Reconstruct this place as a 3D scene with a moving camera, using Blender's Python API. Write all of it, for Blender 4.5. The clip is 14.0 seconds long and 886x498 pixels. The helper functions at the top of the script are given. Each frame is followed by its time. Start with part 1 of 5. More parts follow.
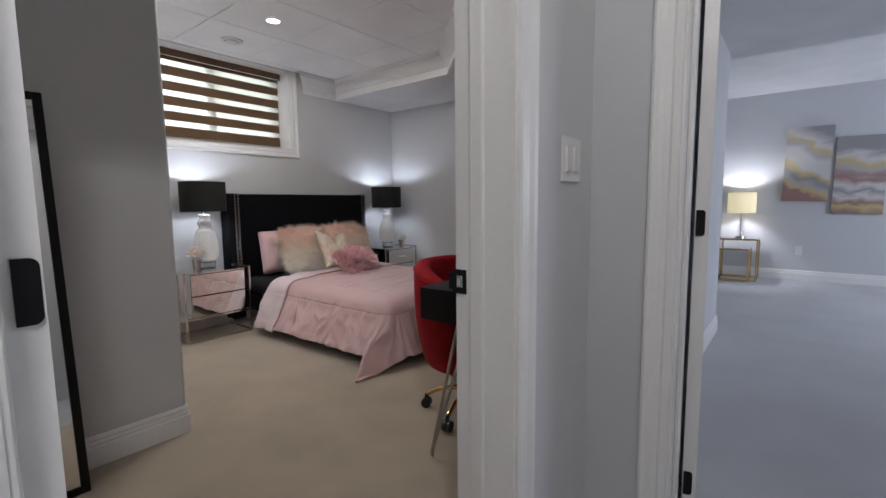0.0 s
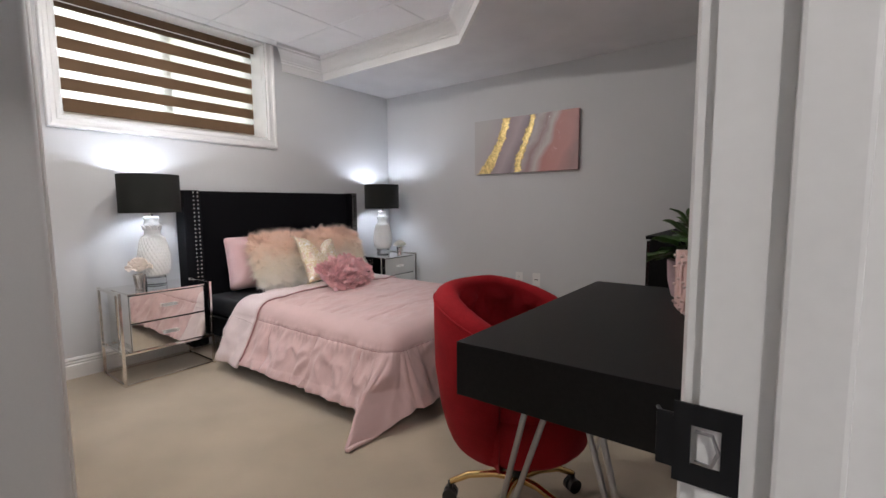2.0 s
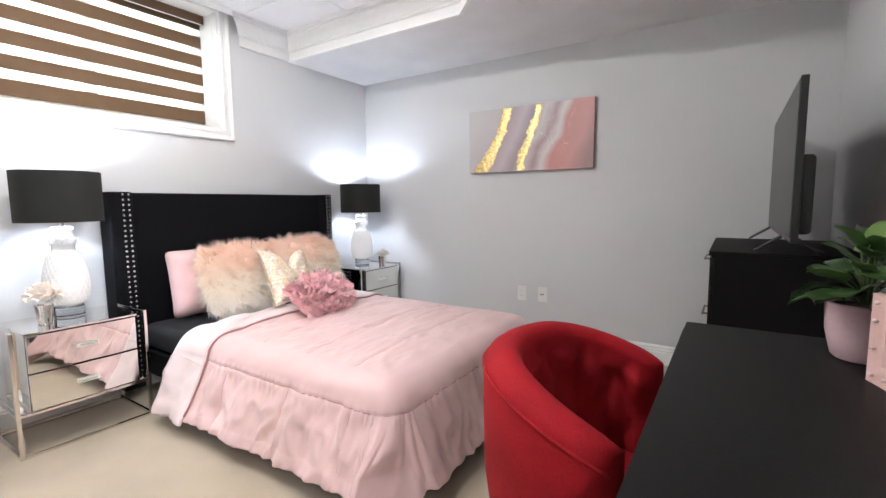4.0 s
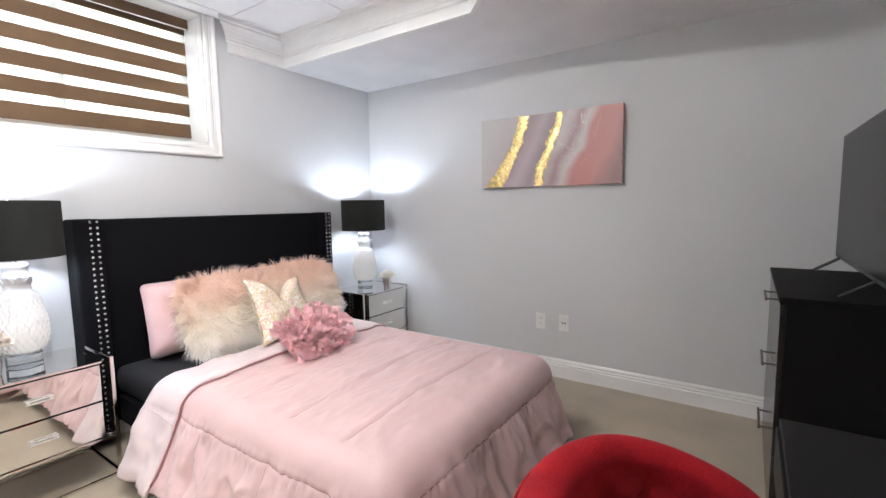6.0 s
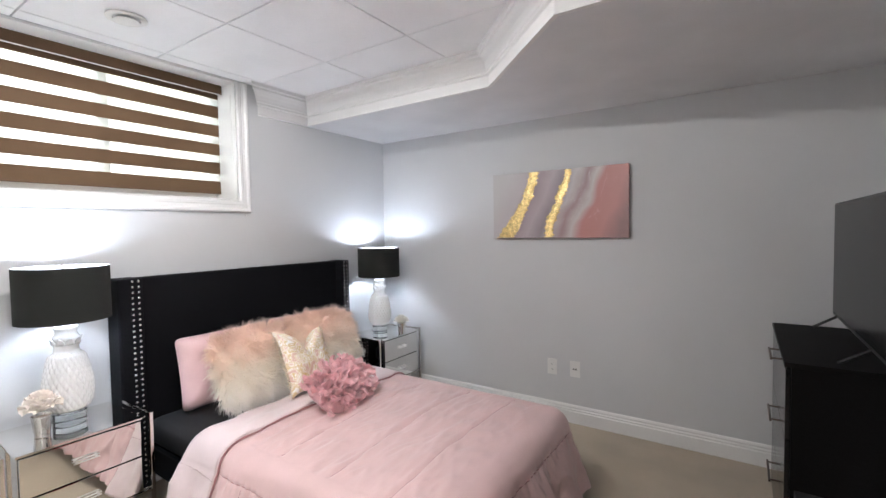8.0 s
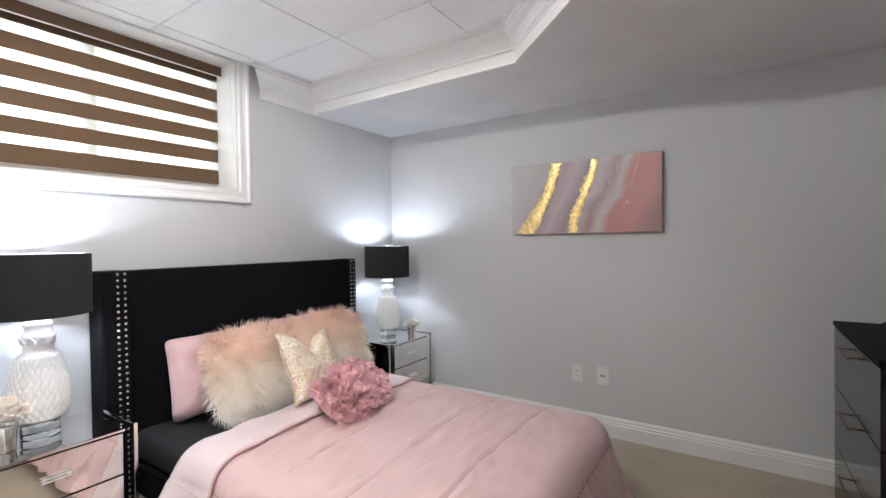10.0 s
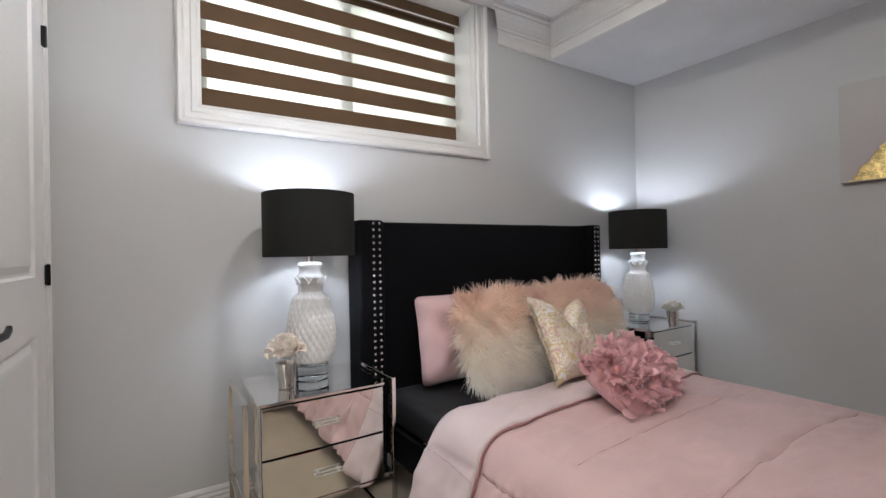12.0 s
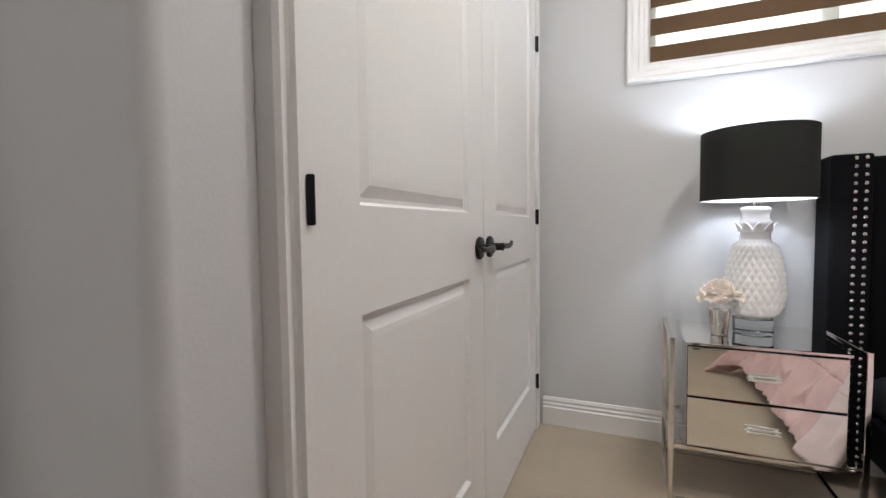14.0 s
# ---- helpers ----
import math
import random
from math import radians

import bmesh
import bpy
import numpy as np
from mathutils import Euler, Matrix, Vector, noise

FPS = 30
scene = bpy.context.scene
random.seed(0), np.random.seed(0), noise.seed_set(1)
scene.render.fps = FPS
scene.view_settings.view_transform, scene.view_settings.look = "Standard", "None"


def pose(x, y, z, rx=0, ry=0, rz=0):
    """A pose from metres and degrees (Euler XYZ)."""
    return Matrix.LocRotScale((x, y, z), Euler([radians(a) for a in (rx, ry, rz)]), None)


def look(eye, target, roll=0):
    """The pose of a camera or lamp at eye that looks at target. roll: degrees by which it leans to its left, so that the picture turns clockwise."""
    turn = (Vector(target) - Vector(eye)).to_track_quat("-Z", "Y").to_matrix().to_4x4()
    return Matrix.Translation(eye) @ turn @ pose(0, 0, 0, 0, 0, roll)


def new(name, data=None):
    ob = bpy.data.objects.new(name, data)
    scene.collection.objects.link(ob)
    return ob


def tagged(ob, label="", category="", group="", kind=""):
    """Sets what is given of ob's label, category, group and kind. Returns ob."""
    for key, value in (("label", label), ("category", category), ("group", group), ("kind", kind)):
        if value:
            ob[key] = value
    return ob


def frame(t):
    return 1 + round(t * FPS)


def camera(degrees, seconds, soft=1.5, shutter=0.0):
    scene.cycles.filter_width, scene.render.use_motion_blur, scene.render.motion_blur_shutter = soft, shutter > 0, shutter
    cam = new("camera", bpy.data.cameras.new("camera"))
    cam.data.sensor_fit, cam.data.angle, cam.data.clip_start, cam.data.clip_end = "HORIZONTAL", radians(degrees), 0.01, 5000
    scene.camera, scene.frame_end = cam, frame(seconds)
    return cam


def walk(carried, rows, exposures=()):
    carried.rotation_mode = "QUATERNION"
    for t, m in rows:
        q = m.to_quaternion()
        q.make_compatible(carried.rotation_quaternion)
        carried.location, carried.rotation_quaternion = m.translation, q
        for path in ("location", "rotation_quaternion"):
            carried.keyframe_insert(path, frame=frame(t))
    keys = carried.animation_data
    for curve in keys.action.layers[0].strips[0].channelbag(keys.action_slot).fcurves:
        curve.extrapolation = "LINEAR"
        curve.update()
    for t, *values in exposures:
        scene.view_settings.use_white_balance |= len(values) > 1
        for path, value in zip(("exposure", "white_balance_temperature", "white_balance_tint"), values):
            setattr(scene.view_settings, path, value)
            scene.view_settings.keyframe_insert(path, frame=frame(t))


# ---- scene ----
cam = camera(89.7, 14.0)
PATH = [
    (0, (0.509, 0.685, 1.077), (-0.727, 2.244, 0.868), -0.6),
    (0.5, (0.379, 0.868, 1.072), (-0.854, 2.43, 0.861), -0.6),
    (1, (0.245, 0.996, 1.074), (-0.986, 2.559, 0.866), -0.5),
    (1.5, (0.062, 1.114, 1.052), (-1.166, 2.679, 0.847), -0.4),
    (2, (-0.078, 1.191, 1.056), (-1.281, 2.776, 0.858), -0.5),
    (2.5, (-0.223, 1.283, 1.049), (-1.359, 2.916, 0.846), -0.6),
    (3, (-0.344, 1.354, 1.067), (-1.429, 3.022, 0.862), -0.5),
    (5.5, (-0.75, 1.806, 1.162), (-1.856, 3.46, 0.96), -0.9),
    (6, (-0.747, 1.832, 1.219), (-1.875, 3.472, 1.019), -0.9),
    (6.5, (-0.757, 1.786, 1.28), (-1.888, 3.424, 1.083), -0.8),
    (7, (-0.756, 1.716, 1.329), (-1.889, 3.355, 1.154), -0.8),
    (7.5, (-0.756, 1.674, 1.382), (-1.889, 3.316, 1.234), -0.9),
    (8, (-0.783, 1.649, 1.396), (-1.9, 3.306, 1.313), -0.9),
    (10.5, (-1.137, 1.821, 1.239), (-2.241, 3.488, 1.216), -0.8),
    (11, (-1.283, 1.862, 1.187), (-2.473, 3.469, 1.167), -0.8),
    (11.5, (-1.464, 1.879, 1.095), (-2.876, 3.296, 1.082), -1.0),
    (12, (-1.578, 1.855, 1.033), (-3.266, 2.929, 1.04), -1.1),
    (12.5, (-1.615, 1.828, 0.998), (-3.503, 2.488, 1.012), -1.2),
    (13, (-1.581, 1.891, 0.974), (-3.579, 1.979, 0.961), -1.2),
    (13.5, (-1.514, 1.935, 0.948), (-3.466, 1.5, 0.894), -1.1),
    (14, (-1.436, 1.945, 0.943), (-3.275, 1.166, 0.841), -0.7),
]
EXPOSURES = [
    (0, -0.36, 6280, 12), (0.5, -0.24, 6300, 12), (1, -0.14, 6420, 12), (1.5, -0.12, 6500, 12), (2, 0.22, 6400, 12), (2.5, 0.86, 6250, 10), (3, 1.11, 6220, 10),
    (5.5, 1.19, 6120, 10), (6.5, 0.84, 6200, 10), (8, 0.74, 6150, 10), (10.5, 0.68, 6250, 10), (11, 0.59, 6300, 10), (11.5, 0.18, 6350, 10),
    (12, -0.02, 6380, 10), (13, 0.02, 6520, 10), (14, 0.20, 6450, 10),
]
walk(cam, [(t, look(eye, target, roll)) for t, eye, target, roll in PATH], EXPOSURES)

# ---- light ----
world = bpy.data.worlds.new("sky")
scene.world = world
world.use_nodes = True
wn = world.node_tree
sky = wn.nodes.new("ShaderNodeTexSky")
sky.sky_type, sky.sun_disc = "NISHITA", False
sky.sun_elevation, sky.sun_rotation = radians(40), radians(200)
wn.links.new(sky.outputs[0], wn.nodes["Background"].inputs[0])
wn.nodes["Background"].inputs[1].default_value = 0.12
sun = new("sun", bpy.data.lights.new("sun", "SUN"))
sun.data.energy, sun.data.angle, sun.data.color = 2.5, radians(0.5), (1.0, 0.95, 0.88)
sun.matrix_world = look((0, 0, 0), (-0.55, 0.35, -0.75))


def area_lamp(name, eye, target, sx, sy, watts, color):
    ob = new(name, bpy.data.lights.new(name, "AREA"))
    ob.data.shape, ob.data.size, ob.data.size_y = "RECTANGLE", sx, sy
    ob.data.energy, ob.data.color = watts, color
    ob.matrix_world = look(eye, target)
    return ob


def spot_lamp(name, eye, watts, color, degrees=178, radius=0.05):
    ob = new(name, bpy.data.lights.new(name, "SPOT"))
    ob.data.energy, ob.data.color, ob.data.spot_size = watts, color, radians(degrees)
    ob.data.spot_blend, ob.data.shadow_soft_size = 0.12, radius
    ob.location = eye
    return ob


WARM = (1.0, 0.965, 0.92)
# flat-lens downlights of the bedroom ceiling; the second and all spill spots are added light
for x, y, w in ((-2.525, 2.57, 5.6), (-1.915, 1.965, 5.4)):
    area_lamp("downlight_beam", (x, y, 2.384), (x, y + 0.0001, 0), 0.09, 0.09, w, WARM).data.shape = "DISK"
    spot_lamp("added_wall_spill", (x, y, 2.386), 4.8 * w, WARM)
# the hall's light: an unseen lamp added to brighten its walls
spot_lamp("added_hall_light", (0.75, 0.55, 2.38), 68, WARM)
# stand-in daylight for the far room, added at an assumed opening out of view
area_lamp("far_room_sky_fill", (3.95, 6.2, 1.5), (0, 6.2, 1.2), 1.8, 1.4, 82, (0.80, 0.87, 1.0))


# ---- materials ----
def material(name, color, rough=0.6, metal=0.0, grain=60.0, amount=0.06, bump=0.15, blotch=3.0, blotch_amount=0.05, sheen=0.0, coat=0.0, **more):
    m = bpy.data.materials.new(name)
    m.use_nodes = True
    nt = m.node_tree
    bsdf = nt.nodes["Principled BSDF"]
    bsdf.inputs["Roughness"].default_value = rough
    bsdf.inputs["Metallic"].default_value = metal
    bsdf.inputs["Sheen Weight"].default_value = sheen
    bsdf.inputs["Coat Weight"].default_value = coat
    for key, value in more.items():
        bsdf.inputs[key.replace("_", " ")].default_value = value
    tc = nt.nodes.new("ShaderNodeTexCoord")
    fine = nt.nodes.new("ShaderNodeTexNoise")
    fine.inputs["Scale"].default_value, fine.inputs["Detail"].default_value = grain, 4
    wide = nt.nodes.new("ShaderNodeTexNoise")
    wide.inputs["Scale"].default_value, wide.inputs["Detail"].default_value = blotch, 3
    nt.links.new(tc.outputs["Object"], fine.inputs["Vector"])
    nt.links.new(tc.outputs["Object"], wide.inputs["Vector"])

    def spread(src, amt):
        r = nt.nodes.new("ShaderNodeMapRange")
        r.inputs["From Min"].default_value, r.inputs["From Max"].default_value = 0.3, 0.7
        r.inputs["To Min"].default_value, r.inputs["To Max"].default_value = 1 - amt, 1 + amt
        nt.links.new(src.outputs["Fac"], r.inputs["Value"])
        return r
    a, b = spread(fine, amount), spread(wide, blotch_amount)
    mul = nt.nodes.new("ShaderNodeMath")
    mul.operation = "MULTIPLY"
    nt.links.new(a.outputs[0], mul.inputs[0])
    nt.links.new(b.outputs[0], mul.inputs[1])
    tint = nt.nodes.new("ShaderNodeVectorMath")
    tint.operation = "SCALE"
    tint.inputs[0].default_value = color
    nt.links.new(mul.outputs[0], tint.inputs["Scale"])
    nt.links.new(tint.outputs[0], bsdf.inputs["Base Color"])
    if bump:
        bp = nt.nodes.new("ShaderNodeBump")
        bp.inputs["Strength"].default_value, bp.inputs["Distance"].default_value = bump, 0.002
        nt.links.new(fine.outputs["Fac"], bp.inputs["Height"])
        nt.links.new(bp.outputs[0], bsdf.inputs["Normal"])
    return m


def glow(name, color, strength):
    m = bpy.data.materials.new(name)
    m.use_nodes = True
    b = m.node_tree.nodes["Principled BSDF"]
    b.inputs["Base Color"].default_value = (*color, 1)
    b.inputs["Emission Color"].default_value = (*color, 1)
    b.inputs["Emission Strength"].default_value = strength
    return m


M_WALL = material("grey_wall_paint", (0.60, 0.60, 0.605), 0.75, grain=220, amount=0.015, bump=0.12, blotch=1.2, blotch_amount=0.02)
M_WALL2 = material("blue_grey_wall_paint", (0.545, 0.55, 0.565), 0.75, grain=220, amount=0.015, bump=0.12, blotch=1.2, blotch_amount=0.02)
M_CEIL = material("pale_soffit_paint", (0.74, 0.74, 0.75), 0.85, grain=150, amount=0.02, bump=0.15)
# soffit paint made lighter: the lamp glow on the far ceiling, put into colour
M_LITCEIL = material("lamp_lit_ceiling_paint", (0.80, 0.80, 0.81), 0.85, grain=150, amount=0.02, bump=0.15)
M_TILE = material("ceiling_tile", (0.90, 0.90, 0.91), 0.9, grain=260, amount=0.05, bump=0.5, blotch=2)
M_TRIM = material("white_semigloss_trim", (0.79, 0.78, 0.765), 0.38, grain=90, amount=0.015, bump=0.04, blotch=2, blotch_amount=0.02)
M_GRID = material("ceiling_grid_metal", (0.62, 0.62, 0.63), 0.4, grain=90, amount=0.02, bump=0.02)
M_CARPET = material("beige_carpet", (0.43, 0.355, 0.262), 0.95, grain=420, amount=0.25, bump=1.0, blotch=3.2, blotch_amount=0.11, sheen=0.3)
M_CARPET2 = material("pale_grey_carpet", (0.44, 0.44, 0.46), 0.95, grain=420, amount=0.18, bump=1.0, blotch=2.2, blotch_amount=0.08, sheen=0.3)
M_BLACKMETAL = material("matt_black_metal", (0.012, 0.012, 0.013), 0.4, metal=0.6, amount=0.1, bump=0.05)
M_BLACKWOOD = material("black_brown_laminate", (0.0065, 0.006, 0.006), 0.5, grain=120, amount=0.25, bump=0.08, Specular_IOR_Level=0.25)
M_MATTBLACK = material("matt_black_laminate", (0.0055, 0.005, 0.005), 0.6, grain=120, amount=0.25, bump=0.06, Specular_IOR_Level=0.10)
M_VELVET = material("black_velvet", (0.0045, 0.0045, 0.006), 0.9, grain=300, amount=0.3, bump=0.3, Specular_IOR_Level=0.15)
M_CHROME = material("polished_chrome", (0.78, 0.75, 0.71), 0.09, metal=1.0, amount=0.02, bump=0.0, blotch=8, blotch_amount=0.05)
M_HANDLE = material("satin_chrome_bar", (0.92, 0.91, 0.89), 0.36, metal=0.8, amount=0.02, bump=0.0)
M_MIRROR = material("mirror_glass", (0.84, 0.83, 0.80), 0.03, metal=1.0, grain=30, amount=0.01, bump=0.0)
M_PINK = material("pink_satin_comforter", (0.68, 0.47, 0.458), 0.52, grain=350, amount=0.05, bump=0.25, blotch=6, blotch_amount=0.05, sheen=0.25)
M_PALEPINK = material("pale_pink_satin", (0.72, 0.59, 0.585), 0.5, grain=350, amount=0.04, bump=0.25, blotch=6, blotch_amount=0.04, sheen=0.25)
M_RED = material("red_velvet", (0.33, 0.008, 0.014), 0.8, grain=300, amount=0.2, bump=0.3, blotch=9, blotch_amount=0.18, Specular_IOR_Level=0.2)
M_SHADE = material("black_linen_shade", (0.012, 0.013, 0.011), 0.9, grain=500, amount=0.3, bump=0.4)
M_SHADEIN = material("white_shade_lining", (0.8, 0.8, 0.8), 0.8, grain=200, amount=0.02, bump=0.05)
M_CERAMIC = material("white_glazed_ceramic", (0.90, 0.90, 0.89), 0.16, grain=60, amount=0.02, bump=0.02, coat=0.4)
M_ACRYLIC = material("clear_acrylic", (0.95, 0.97, 0.97), 0.04, amount=0.0, bump=0.0, Transmission_Weight=1.0, IOR=1.45)
M_GOLD = material("polished_gold_metal", (0.80, 0.55, 0.24), 0.16, metal=1.0, amount=0.05, bump=0.0)
M_GOLDLEAF = material("gold_leaf", (0.82, 0.62, 0.27), 0.34, metal=0.85, grain=110, amount=0.35, bump=1.0, blotch=40, blotch_amount=0.25)
M_STEEL = material("brushed_steel", (0.42, 0.41, 0.42), 0.34, metal=1.0, amount=0.08, bump=0.05)
M_STUD = material("nickel_nailhead", (0.75, 0.74, 0.72), 0.2, metal=1.0, amount=0.1, bump=0.0)
M_BLACKPLASTIC = material("black_plastic", (0.01, 0.01, 0.01), 0.35, amount=0.1, bump=0.05)
M_SCREEN = material("dark_screen_glass", (0.010, 0.011, 0.011), 0.22, amount=0.02, bump=0.0, Specular_IOR_Level=0.12)
M_PLASTIC = material("white_plastic_plate", (0.75, 0.74, 0.72), 0.35, amount=0.02, bump=0.0)
M_DARK = material("dark_recess", (0.01, 0.01, 0.01), 0.8, amount=0.05, bump=0.0)
M_LOVE = material("blush_painted_letters", (0.78, 0.52, 0.47), 0.5, grain=120, amount=0.04, bump=0.1)
M_POT = material("blush_ceramic_pot", (0.60, 0.42, 0.44), 0.45, grain=90, amount=0.05, bump=0.05)
M_SOIL = material("potting_soil", (0.03, 0.02, 0.015), 0.95, grain=150, amount=0.5, bump=1.0)
M_STEM = material("green_stem", (0.08, 0.12, 0.04), 0.6, amount=0.1, bump=0.1)
M_PETALPINK = material("dusty_rose_felt", (0.90, 0.58, 0.60), 0.75, grain=400, amount=0.12, bump=0.3, blotch=12, blotch_amount=0.12, sheen=0.2)
M_CREAMPETAL = material("cream_silk_petal", (0.98, 0.90, 0.82), 0.6, grain=200, amount=0.03, bump=0.1, blotch=25, blotch_amount=0.05)
M_WHITEPETAL = material("white_silk_petal", (0.90, 0.87, 0.80), 0.6, grain=200, amount=0.05, bump=0.1, blotch=25, blotch_amount=0.08)
M_BULB = glow("lit_bulb", (0.80, 0.88, 1.0), 172.0)
M_FARBULB = glow("far_lit_bulb", (0.84, 0.88, 1.0), 900.0)
M_LEDBULB = material("frosted_small_bulb", (0.84, 0.66, 0.62), 0.2, amount=0.0, bump=0.0)
M_BRONZE = material("dark_bronze_metal", (0.16, 0.12, 0.10), 0.3, metal=1.0, amount=0.08, bump=0.03)
M_LENS = glow("downlight_lens", (1.0, 0.93, 0.84), 9.0)
M_OUTSIDE = glow("bright_outdoors", (1.0, 1.0, 0.96), 3.4)
M_PILLOWPINK = material("blush_satin_pillow", (0.74, 0.50, 0.50), 0.5, grain=350, amount=0.04, bump=0.25, blotch=6, blotch_amount=0.05, sheen=0.2)
M_WARMSHADE = material("cream_linen_shade", (0.80, 0.72, 0.52), 0.8, grain=300, amount=0.05, bump=0.2, Transmission_Weight=0.0)
M_BROWN = material("brown_blind_fabric", (0.135, 0.078, 0.040), 0.85, grain=500, amount=0.15, bump=0.3, blotch=10, blotch_amount=0.06)
M_ROPE = material("dark_pink_piping", (0.40, 0.19, 0.19), 0.6, amount=0.1, bump=0.2)


def nodes_of(m):
    nt = m.node_tree
    return nt, nt.nodes["Principled BSDF"]


def ramp(nt, stops, src):
    r = nt.nodes.new("ShaderNodeValToRGB")
    while len(r.color_ramp.elements) < len(stops):
        r.color_ramp.elements.new(0.5)
    for e, (p, c) in zip(r.color_ramp.elements, stops):
        e.position, e.color = p, (*c, 1)
    nt.links.new(src, r.inputs[0])
    return r


def coords(nt, scale=(1, 1, 1), turn=(0, 0, 0), kind="Object"):
    tc = nt.nodes.new("ShaderNodeTexCoord")
    mp = nt.nodes.new("ShaderNodeMapping")
    mp.inputs["Scale"].default_value = scale
    mp.inputs["Rotation"].default_value = [radians(a) for a in turn]
    nt.links.new(tc.outputs[kind], mp.inputs["Vector"])
    return mp.outputs[0]


def node(nt, kind, **inputs):
    n = nt.nodes.new(kind)
    for k, v in inputs.items():
        n.inputs[k.replace("_", " ")].default_value = v
    return n


# thin woven gauze that lets daylight pass
M_SHEER = bpy.data.materials.new("sheer_blind_gauze")
M_SHEER.use_nodes = True
nt, b = nodes_of(M_SHEER)
out = nt.nodes["Material Output"]
tr, tl, mx = node(nt, "ShaderNodeBsdfTransparent", Color=(0.95, 0.95, 0.93, 1)), node(nt, "ShaderNodeBsdfTranslucent", Color=(0.85, 0.84, 0.80, 1)), node(nt, "ShaderNodeMixShader", Fac=0.35)
nt.links.new(tr.outputs[0], mx.inputs[1])
nt.links.new(tl.outputs[0], mx.inputs[2])
nt.links.new(mx.outputs[0], out.inputs[0])

# window glass
M_PANE = material("window_glass", (0.95, 0.97, 0.96), 0.02, amount=0.0, bump=0.0, Transmission_Weight=1.0, IOR=1.05)

# outdoors beyond the window: overcast brightness with a paler wall and some green
nt, b = nodes_of(M_OUTSIDE)
n1 = node(nt, "ShaderNodeTexNoise", Scale=3.0, Detail=3.0)
nt.links.new(coords(nt), n1.inputs["Vector"])
sep = node(nt, "ShaderNodeSeparateXYZ")
nt.links.new(coords(nt, (1, 0.20, 0.25)), sep.inputs[0])
hi = node(nt, "ShaderNodeMath")
nt.links.new(sep.outputs["Y"], hi.inputs[0])
nt.links.new(sep.outputs["Z"], hi.inputs[1])
mix = node(nt, "ShaderNodeMath")
mix.operation = "MULTIPLY_ADD"
mix.inputs[1].default_value = 0.22
nt.links.new(n1.outputs["Fac"], mix.inputs[0])
nt.links.new(hi.outputs[0], mix.inputs[2])
low = node(nt, "ShaderNodeMath")
low.operation = "SUBTRACT"
low.inputs[1].default_value = 0.80
nt.links.new(mix.outputs[0], low.inputs[0])
r = ramp(nt, [(0.0, (0.92, 0.97, 1.0)), (0.46, (0.80, 0.84, 0.86)), (0.60, (0.19, 0.19, 0.12)), (0.76, (0.085, 0.094, 0.044))], low.outputs[0])
nt.links.new(r.outputs[0], b.inputs["Emission Color"])

# fur: peach tips to cream roots, by height along the pillow
M_FUR = material("peach_cream_fur", (0.8, 0.6, 0.45), 0.7, amount=0.05, bump=0.0, Specular_IOR_Level=0.2)
nt, b = nodes_of(M_FUR)
sep = node(nt, "ShaderNodeSeparateXYZ")
nt.links.new(coords(nt), sep.inputs[0])
n1 = node(nt, "ShaderNodeTexNoise", Scale=9.0, Detail=3.0)
nt.links.new(coords(nt), n1.inputs["Vector"])
add = node(nt, "ShaderNodeMath")
add.operation = "MULTIPLY_ADD"
add.inputs[1].default_value = 0.28
nt.links.new(n1.outputs["Fac"], add.inputs[0])
nt.links.new(sep.outputs["Z"], add.inputs[2])
r = ramp(nt, [(0.12, (0.99, 0.98, 0.95)), (0.30, (0.99, 0.94, 0.85)), (0.46, (0.99, 0.83, 0.72)), (0.62, (0.99, 0.81, 0.71))], add.outputs[0])
nt.links.new(r.outputs[0], b.inputs["Base Color"])

M_FURBASE = M_FUR.copy()
M_FURBASE.name = "cream_fur_backing"


def let_light_through(m, share):
    """Mix a translucent share into a thin material, in its own colour."""
    nt, b = nodes_of(m)
    tl, mx = node(nt, "ShaderNodeBsdfTranslucent"), node(nt, "ShaderNodeMixShader", Fac=share)
    nt.links.new(b.inputs["Base Color"].links[0].from_socket, tl.inputs[0])
    nt.links.new(b.outputs[0], mx.inputs[1])
    nt.links.new(tl.outputs[0], mx.inputs[2])
    nt.links.new(mx.outputs[0], nt.nodes["Material Output"].inputs[0])


let_light_through(M_FUR, 0.50)
let_light_through(M_CREAMPETAL, 0.18)
let_light_through(M_WHITEPETAL, 0.18)
let_light_through(M_PETALPINK, 0.25)

# gold and cream damask for the small cushion
M_DAMASK = material("gold_cream_damask", (0.8, 0.7, 0.55), 0.45, amount=0.05, bump=0.2)
nt, b = nodes_of(M_DAMASK)
n1 = node(nt, "ShaderNodeTexNoise", Scale=13.0, Detail=3.0, Distortion=2.6)
nt.links.new(coords(nt), n1.inputs["Vector"])
r = ramp(nt, [(0.38, (0.70, 0.48, 0.38)), (0.46, (0.90, 0.86, 0.78)), (0.54, (0.66, 0.48, 0.20)), (0.62, (0.90, 0.87, 0.82))], n1.outputs["Fac"])
nt.links.new(r.outputs[0], b.inputs["Base Color"])

M_FRINGE = material("cream_cotton_fringe", (0.84, 0.76, 0.62), 0.7, amount=0.15, bump=0.1)
M_PALESEAM = material("pale_pink_seam", (0.52, 0.38, 0.38), 0.7, amount=0.1, bump=0.1)

